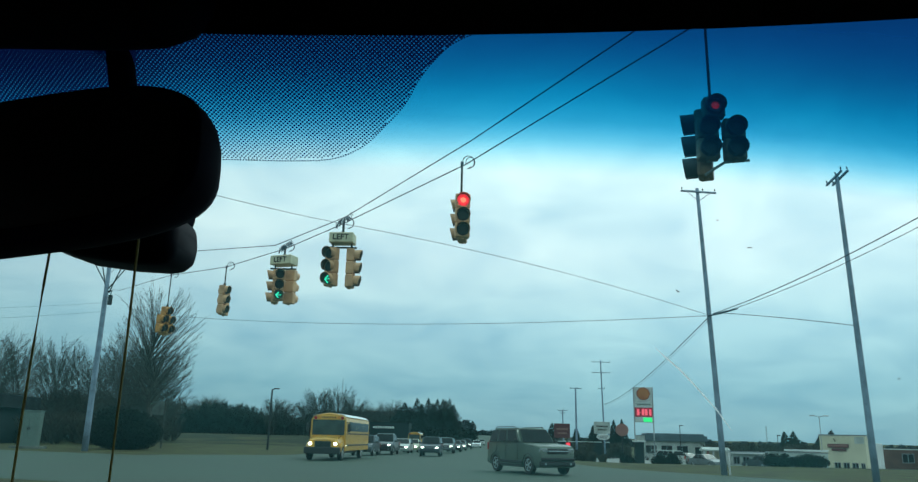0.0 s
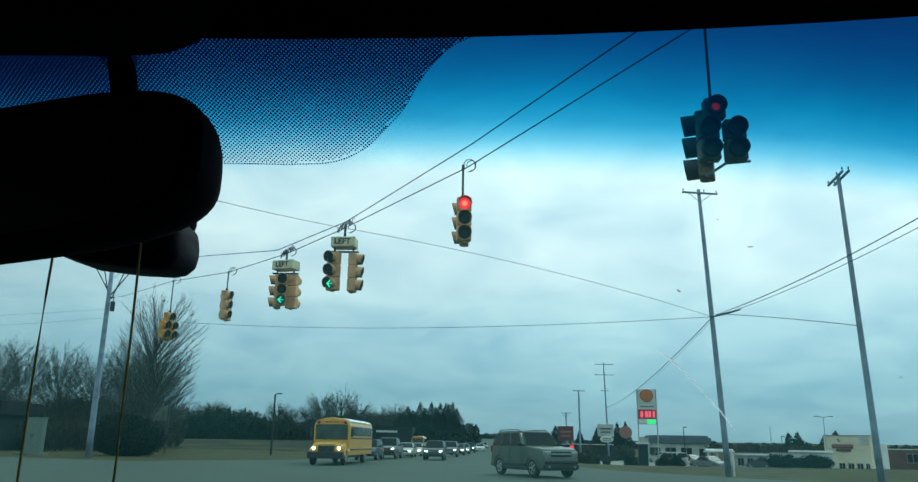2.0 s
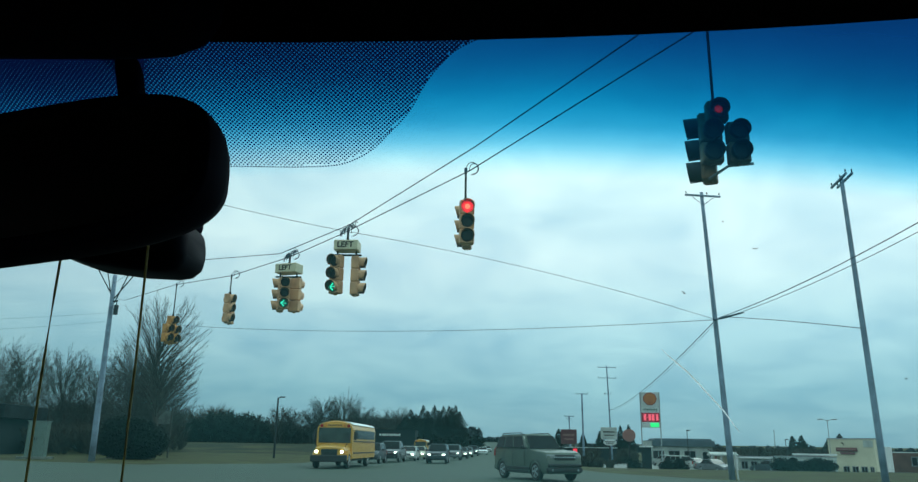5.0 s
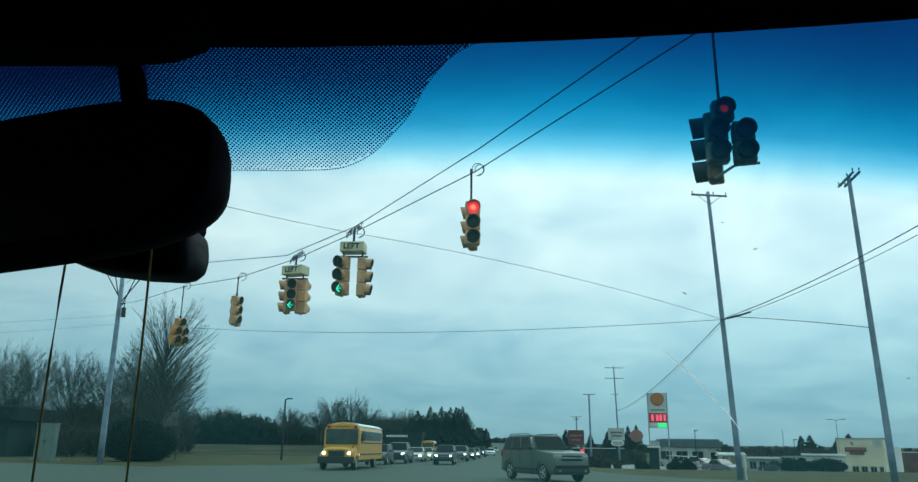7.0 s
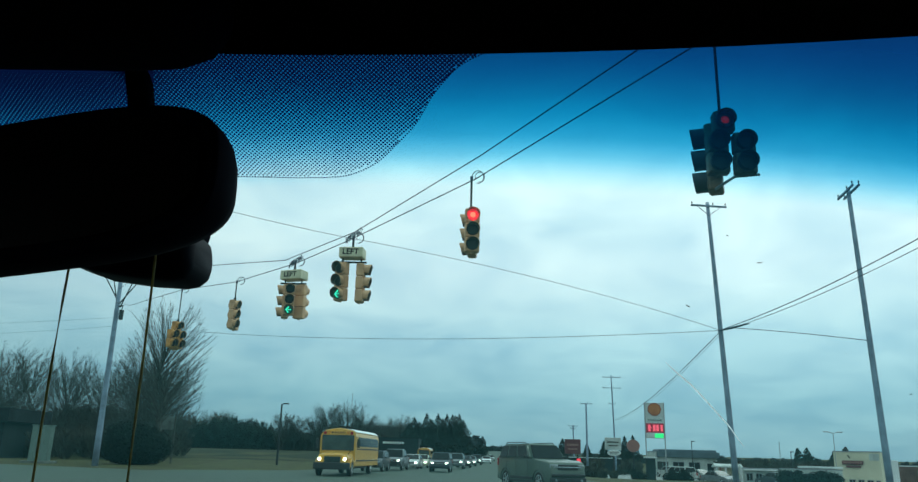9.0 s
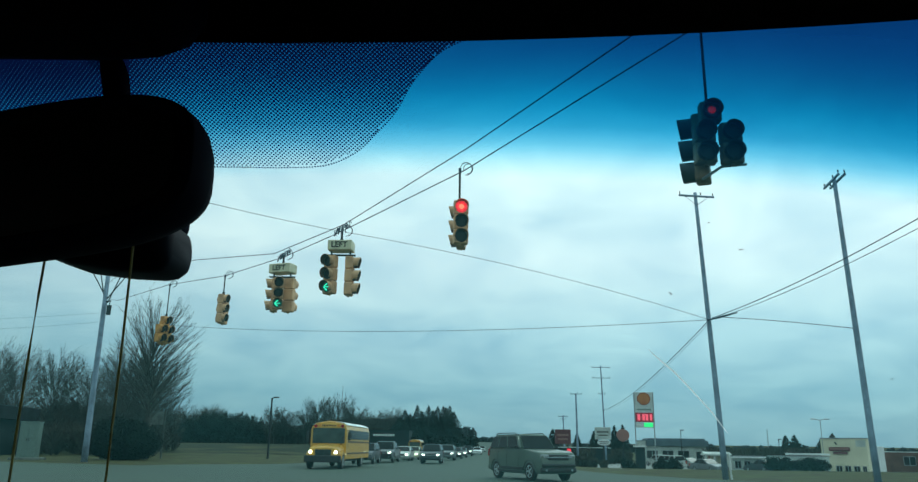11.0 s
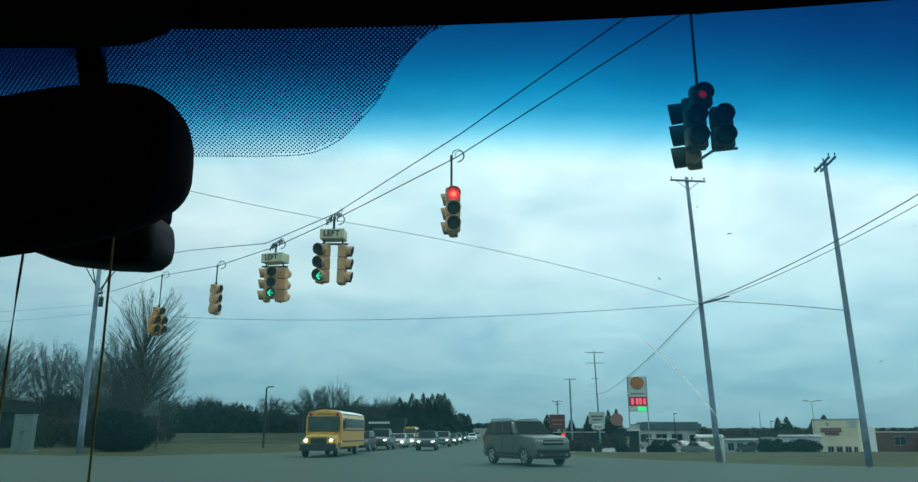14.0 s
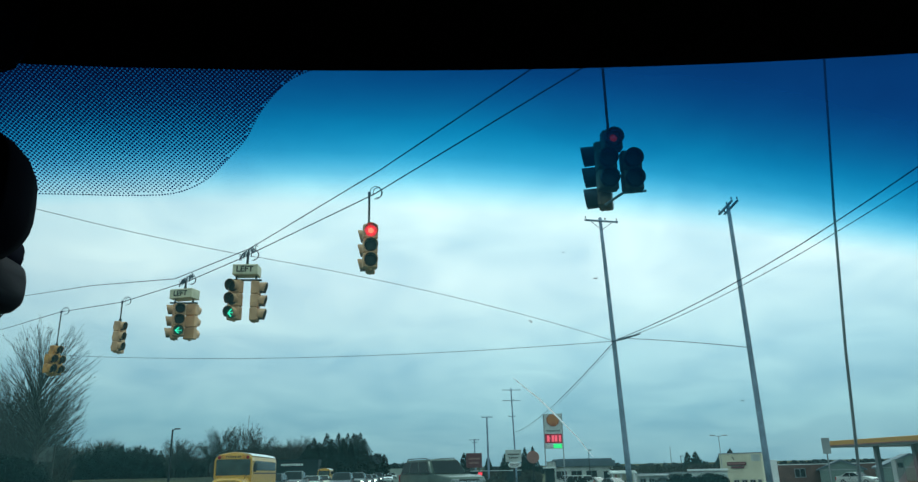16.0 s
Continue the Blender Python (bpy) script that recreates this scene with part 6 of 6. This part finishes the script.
part("post", rod(bmesh.new(), (0, 0, -0.1), (0, 0, 1.0), 0.05, 0.05, 6), DARK_STEEL, o)
part("panel", box(bmesh.new(), (0, 0, 1.2), (0.55, 0.1, 0.42), None, 0.03), TAIL_ON, o, "glowing red panel")

o = thing("kiosk", pose(22.5, 97.0, height(22.5, 97.0), 0, 0, -6), "dark narrow kiosk with a pale roof", "kiosk")
part("body", box(bmesh.new(), (0, 0, 1.3), (1.1, 1.1, 2.8), None, 0.04), WALL_DARK, o)
part("roof", box(bmesh.new(), (0, 0, 2.78), (1.5, 1.5, 0.18), None, 0.04), WALL_WHITE, o, "pale flat roof")

# shops on the lower ground
o = flat_building("restaurant", 47.15, 94.4, 5.2, 3.0, 4.0, WALL_TAN, ROOF_DARK, "tan stucco restaurant with a dark red fascia sign", "building", -45,
                  [(-0.75, 0.75, 0.12, 0.75), (0.25, 0.75, 0.12, 0.75), (1.25, 0.75, 0.12, 0.75), (2.1, 0.5, 0.12, 0.75)])
sgn = part("fascia_sign", box(bmesh.new(), (-0.47, -1.60, 2.78), (2.4, 0.16, 0.46), None, 0.04), SIGN_RED, o, "dark red fascia sign")
bars(sgn, -1.55, 0.62, -1.70, 2.80, 0.24, 8, SIGN_ROUND, 12)
part("fascia_board", box(bmesh.new(), (-0.40, -1.60, 2.34), (1.65, 0.14, 0.28), None, 0.03), SIGN_RED, o)
part("roof_cap", box(bmesh.new(), (0, 0, 4.02), (5.3, 3.1, 0.10), None, 0.02), WALL_GREY, o, "thin grey roof edge")
part("wall_patch", box(bmesh.new(), (1.95, -1.53, 3.45), (1.1, 0.07, 0.8), None, 0.02), WALL_PALE, o, "paler wall panel")
part("annex", box(bmesh.new(), (0.6, 3.2, 1.45), (3.9, 3.4, 3.4), None, 0.03), WALL_WHITE, o, "white lower side annex")
part("roof_unit", box(bmesh.new(), (-1.75, 0.2, 4.2), (0.6, 0.6, 0.42), None, 0.12), DARK_STEEL, o, "dark rooftop unit")
lamp = part("sign_lamp", tube(bmesh.new(), [(-1.0, -1.5, 4.0), (-0.98, -1.58, 4.45), (-0.95, -1.9, 4.6), (-0.95, -2.0, 4.45)], 0.05, 6), DARK_STEEL, o, "gooseneck lamp over the sign")
part("lamp_head", rod(bmesh.new(), (-0.95, -2.0, 4.52), (-0.95, -2.05, 4.28), 0.14, 0.22, 10), DARK_STEEL, lamp)
part("lamp_arm", tube(bmesh.new(), [(-0.95, -1.5, 3.6), (-0.8, -1.75, 3.5), (-0.65, -1.85, 3.3)], 0.07, 6), DARK_STEEL, o)
o = flat_building("shop", 42.3, 156, 11.5, 10, 4.1, WALL_PALE, ROOF_BLUE, "long low grey-white shop with blue-grey roof edge", "building", -3,
              [(-4.6, 2.2, 0.8, 1.5), (-1.6, 2.2, 0.8, 1.5), (1.4, 2.2, 0.8, 1.5)], fascia=ROOF_BLUE, doors=[(4.4, 1.2, 0, 2.1)])
part("roof_band", box(bmesh.new(), (0.2, -5.2, 3.62), (11.9, 0.5, 1.1), None, 0.04), ROOF_BLUE, o, "deep blue-grey roof band")
part("roof_step", box(bmesh.new(), (0.6, 0.0, 4.35), (11.0, 7.0, 0.55), None, 0.2, 3), ROOF_BLUE, o, "low blue-grey roof hump")
flat_building("shop", 54.0, 160, 14.0, 12, 2.4, WALL_GREY, ROOF_BLUE, "low grey shop with blue-grey roof edge", "building", -3,
              [(-5.0, 2.4, 0.8, 1.4), (-1.0, 2.4, 0.8, 1.4), (3.0, 2.4, 0.8, 1.4)], fascia=ROOF_BLUE)
o = flat_building("shop", 34.4, 94.0, 4.3, 4, 1.75, WALL_PALE, ROOF_BLUE, "small white flat-roofed building beside the lot", "building", -2, [(-1.5, 0.8, 0.4, 0.9), (-0.4, 0.8, 0.4, 0.9), (0.8, 0.9, 0.4, 0.9)])
part("eave", box(bmesh.new(), (-0.4, -2.25, 1.66), (4.0, 0.7, 0.12), None, 0.03), WALL_WHITE, o, "white projecting eave")
part("low_wing", box(bmesh.new(), (1.75, -2.2, 0.65), (1.6, 1.0, 1.5), None, 0.03), WALL_GREY, o)
o = thing("pavilion", pose(30.1, 91.5, height(30.1, 91.5), 0, 0, -8), "small tan open pavilion with red-trimmed posts", "shelter")
part("roof", prism(bmesh.new(), [(-1.3, 1.85), (-1.3, 2.0), (0, 2.28), (1.3, 2.0), (1.3, 1.85)], -1.55, 1.55, 0.03), WALL_PALE, o, "pale low-pitched roof")
part("back_wall", box(bmesh.new(), (0.2, 0.9, 0.9), (2.4, 0.12, 1.95)), WALL_TAN, o, "tan rear wall")
for x_, m_ in ((-1.35, WALL_WHITE), (-0.95, SIGN_ROUND), (-0.35, WALL_WHITE), (0.75, SIGN_ROUND), (1.35, WALL_WHITE)):
    part("post", box(bmesh.new(), (x_, -1.05, 0.88), (0.22, 0.16, 2.0), None, 0.02), m_, o)
part("counter", box(bmesh.new(), (0.2, -0.7, 0.4), (1.2, 0.5, 0.9), None, 0.03), WALL_TAN, o, "tan counter")
o = flat_building("shop", 39.9, 92.0, 5.6, 4, 1.85, WALL_PALE, ROOF_BLUE, "small white flat-roofed building behind shrubs", "building", -2, [(-2.0, 0.9, 0.4, 0.9), (-0.8, 0.9, 0.4, 0.9), (0.6, 0.9, 0.4, 0.9), (1.8, 0.9, 0.4, 0.9)])
part("parapet_cap", box(bmesh.new(), (0.4, -1.9, 2.14), (4.9, 0.5, 0.22), None, 0.03), WALL_WHITE, o, "white parapet cap")
flat_building("shop", 66.0, 108.0, 20.0, 10, 2.5, WALL_BRICK, ROOF_DARK, "low red brick building beyond the restaurant", "building", -4, [(-6, 1.6, 0.8, 1.2), (-2, 1.6, 0.8, 1.2), (2, 1.6, 0.8, 1.2)], fascia=WALL_WHITE)
flat_building("shop", 18.4, 132.0, 13.5, 6, 2.55, WALL_DARK, ROOF_BLUE, "low dark building behind the roadside signs", "building", -3, [(-4, 2, 0.7, 1.2), (2, 2, 0.7, 1.2)], fascia=WALL_WHITE)

# big dark store beyond the bus with a lettered front
o = flat_building("store", -15.6, 156.0, 11.5, 10, 3.75, WALL_DARK, ROOF_DARK, "large dark store with pale fascia lettering", "building", 0, doors=[(-4, 2, 0, 2.4)], fascia=ROOF_DARK)
bars(o, -1.3, 2.9, -5.06, 2.85, 0.42, 9, BAR_PALE, 21, 0.2)

# low building, cabinet and field lamp on the left corner
o = flat_building("house", -54.2, 82.0, 12.5, 9, 3.7, WALL_DARK, ROOF_DARK, "low grey house with a dark overhanging roof", "building", 6)
part("roof_slab", box(bmesh.new(), (0, 0, 4.3), (13.6, 10.2, 1.4), None, 0.06), ROOF_DARK, o, "deep dark overhanging roof edge")
o = thing("utility_cabinet", pose(-34.4, 62.0, 0, 0, 0, 8), "pale green metal utility cabinet on a slab", "cabinet")
part("body", box(bmesh.new(), (0, 0, 1.5), (1.45, 0.8, 2.8), None, 0.05), BOX_GREEN, o)
part("plinth", box(bmesh.new(), (0, 0, 0.08), (2.3, 1.5, 0.24), None, 0.03), SLAB, o, "concrete slab")
part("lid", box(bmesh.new(), (0, 0, 2.93), (1.55, 0.9, 0.08), None, 0.02), BOX_GREEN, o)
for s_ in (-1, 1):
    d_ = part("door", box(bmesh.new(), (s_ * 0.34, -0.41, 1.5), (0.64, 0.04, 2.45), None, 0.01, 1), BOX_GREEN, o)
    part("handle", box(bmesh.new(), (s_ * 0.08, -0.45, 1.55), (0.05, 0.06, 0.22), None, 0.01, 1), DARK_STEEL, d_)


def lamp_post(x, y, top, arms, label, r=0.08, skin=DARK_STEEL):
    g = height(x, y)
    o_ = thing("lamp_post", pose(x, y, g), label, "lamp post", "lamp posts")
    part("pole", rod(bmesh.new(), (0, 0, -0.1), (0, 0, top - g), r, r * 0.7, 10), skin, o_)
    for dx in arms:
        part("arm", rod(bmesh.new(), (0, 0, top - g - 0.1), (dx * 0.8, 0, top - g + 0.05), 0.04, 0.03, 6), skin, o_)
        part("lamp_head", box(bmesh.new(), (dx, 0, top - g + 0.05), (0.6, 0.28, 0.12), None, 0.05), skin, o_, "lamp head")
    return o_


lamp_post(-19.7, 80.0, 6.15, (0.45,), "dark square lamp post at the verge", 0.12)
lamp_post(42.3, 90.5, 5.1, (-0.8, 0.8), "double-armed pale street lamp behind the shrubs", 0.05, STEEL)
lamp_post(33.7, 118, 4.3, (0.2,), "slim lot lamp with a dark head", 0.07)
lamp_post(51.4, 125, 3.25, (0.2,), "slim lot lamp with a dark head", 0.07)

# board behind the shrub and far masts
o = thing("sign_board", pose(-29.05, 74.0, height(-29.05, 74)), "weathered grey board between two posts behind the shrub", "sign", "roadside signs")
part("panel", box(bmesh.new(), (0, 0, 3.75), (1.2, 0.08, 1.25), None, 0.01), BOARD_GREY, o, "dull grey board")
for s_ in (-1, 1):
    part("post", box(bmesh.new(), (s_ * 0.66, 0, 2.2), (0.13, 0.13, 4.7), None, 0.01), BARK, o)
for x_, y_, top_, base_ in ((-46.3, 300, 24.0, 0.5), (119.2, 300, 9.5, 0.5)):
    o = thing("radio_mast", pose(x_, y_, height(x_, y_)), "thin grey lattice mast in the distance", "mast", "far masts")
    bm = bmesh.new()
    for a_ in (0, 1, 2):
        rod(bm, (0.35 * math.cos(a_ * 2.09), 0.35 * math.sin(a_ * 2.09), -0.2), (0.1 * math.cos(a_ * 2.09), 0.1 * math.sin(a_ * 2.09), top_ - height(x_, y_)), 0.05, 0.04, 4)
    part("legs", bm, STEEL, o)
    bm = bmesh.new()
    for k in range(12):
        z_ = (top_ - 1) * k / 12
        box(bm, (0, 0, z_ + 0.3), (0.5 - 0.025 * k, 0.06, 0.06))
    part("bracing", bm, STEEL, o)

# fuel station canopy
o = thing("fuel_canopy", pose(41.9, 52.0, height(41.9, 52), 0, 0, 3), "orange-edged fuel station canopy on grey posts", "canopy")
part("roof", box(bmesh.new(), (0, 0, 3.05), (10.0, 14.0, 0.40), None, 0.03), ORANGE, o, "orange fascia")
part("fascia_stripe", box(bmesh.new(), (0, 0, 2.88), (10.06, 14.06, 0.09), None, 0.01), SIGN_ROUND, o, "dull red stripe under the fascia")
part("soffit", box(bmesh.new(), (0, 0, 2.78), (9.8, 13.8, 0.12)), STEEL, o, "grey soffit")
for x_, y_ in ((-3.0, -4.0), (-3.0, 4.0), (3.0, -4.0), (3.0, 4.0), (-3.0, 0), (3.0, 0)):
    part("post", box(bmesh.new(), (x_, y_, 1.35), (0.32, 0.32, 2.85), None, 0.02), STEEL, o)
for x_, y_ in ((-3.0, -2.0), (-3.0, 2.0), (3.0, -2)):
    q_ = o.matrix_basis @ Vector((x_, y_, 0))
    pump = thing("fuel_pump", pose(q_.x, q_.y, height(q_.x, q_.y), 0, 0, 3), "grey fuel pump with dark display under the canopy", "fuel pump", "fuel pumps")
    part("body", box(bmesh.new(), (0, 0, 0.85), (0.7, 0.5, 1.75), None, 0.05), WALL_WHITE, pump)
    part("display", box(bmesh.new(), (0, -0.26, 1.3), (0.45, 0.03, 0.35), None, 0.01, 1), WINDOW_DARK, pump)
o = thing("post_sign", pose(31.0, 50.0, 0, 0, 0, -20), "back of a grey rectangular sign on a post", "sign")
part("post", rod(bmesh.new(), (0, 0, -0.1), (0, 0, 2.4), 0.05, 0.05, 8), STEEL, o)
part("panel", box(bmesh.new(), (0, -0.06, 2.68), (0.52, 0.06, 1.05), None, 0.02), WALL_GREY, o)


def gable_house(x, y, w, d, h, label, yaw):
    o_ = flat_building("house", x, y, w, d, h, BOX_GREEN, ROOF_DARK, label, "building", yaw, [(-w * 0.2, 1.2, 0.9, 1.1)])
    bm_ = bmesh.new()
    prism(bm_, [(-d / 2 - 0.4, h), (0, h + d * 0.24), (d / 2 + 0.4, h), (d / 2 + 0.4, h - 0.18), (0, h + d * 0.24 - 0.2), (-d / 2 - 0.4, h - 0.18)], -w / 2 - 0.3, w / 2 + 0.3, 0.02)
    part("pitched_roof", bm_, ROOF_BLUE, o_, "grey gabled roof", m=pose(0, 0, 0.12))
    part("gable", prism(bmesh.new(), [(-d / 2, h + 0.1), (d / 2, h + 0.1), (0, h + d * 0.24 - 0.09)], -w / 2, w / 2), BOX_GREEN, o_, "pale green gable end")
    return o_


gable_house(66.0, 104.0, 8.0, 5.4, 1.7, "small pale green gabled house beyond the fuel station", 60)
gable_house(67.5, 92.0, 9.0, 6.6, 1.9, "small pale green gabled house beyond the fuel station", 60)

# parked cars in the lots
vehicle("parked_car", "sedan", PAINT_BLACK, -51.3, 100.0, 82, "black sedan parked behind the street corner", z=height(-51.3, 100) + 0.02, group="parked cars")
rng = random.Random(31)
paints = [PAINT_SILVER, PAINT_GREY, PAINT_WHITE, PAINT_SILVER, PAINT_GREY, PAINT_DARK]
tone = {PAINT_WHITE: "white", PAINT_SILVER: "silver", PAINT_GREY: "grey", PAINT_RED: "dark red", PAINT_DARK: "dark blue"}
for k, (x, y) in enumerate([(x_, 87.0 + rng.uniform(-0.4, 0.4)) for x_ in (27.6, 33.6, 35.6, 37.6)] + [(27.5 + 3.0 * j, 103.0) for j in range(6)] + [(55.4, 84.0), (30.5, 120)]):
    pt = paints[rng.randrange(len(paints))]
    st = "sedan" if k < 4 else ("sedan", "suv", "sedan", "minivan")[rng.randrange(4)]
    vehicle("parked_car", st, pt, x, y, rng.choice((20, 200, 160, 340)) + rng.uniform(-6, 6), f"{tone[pt]} car parked in the shop lot", z=height(x, y) + 0.03, group="parked cars")
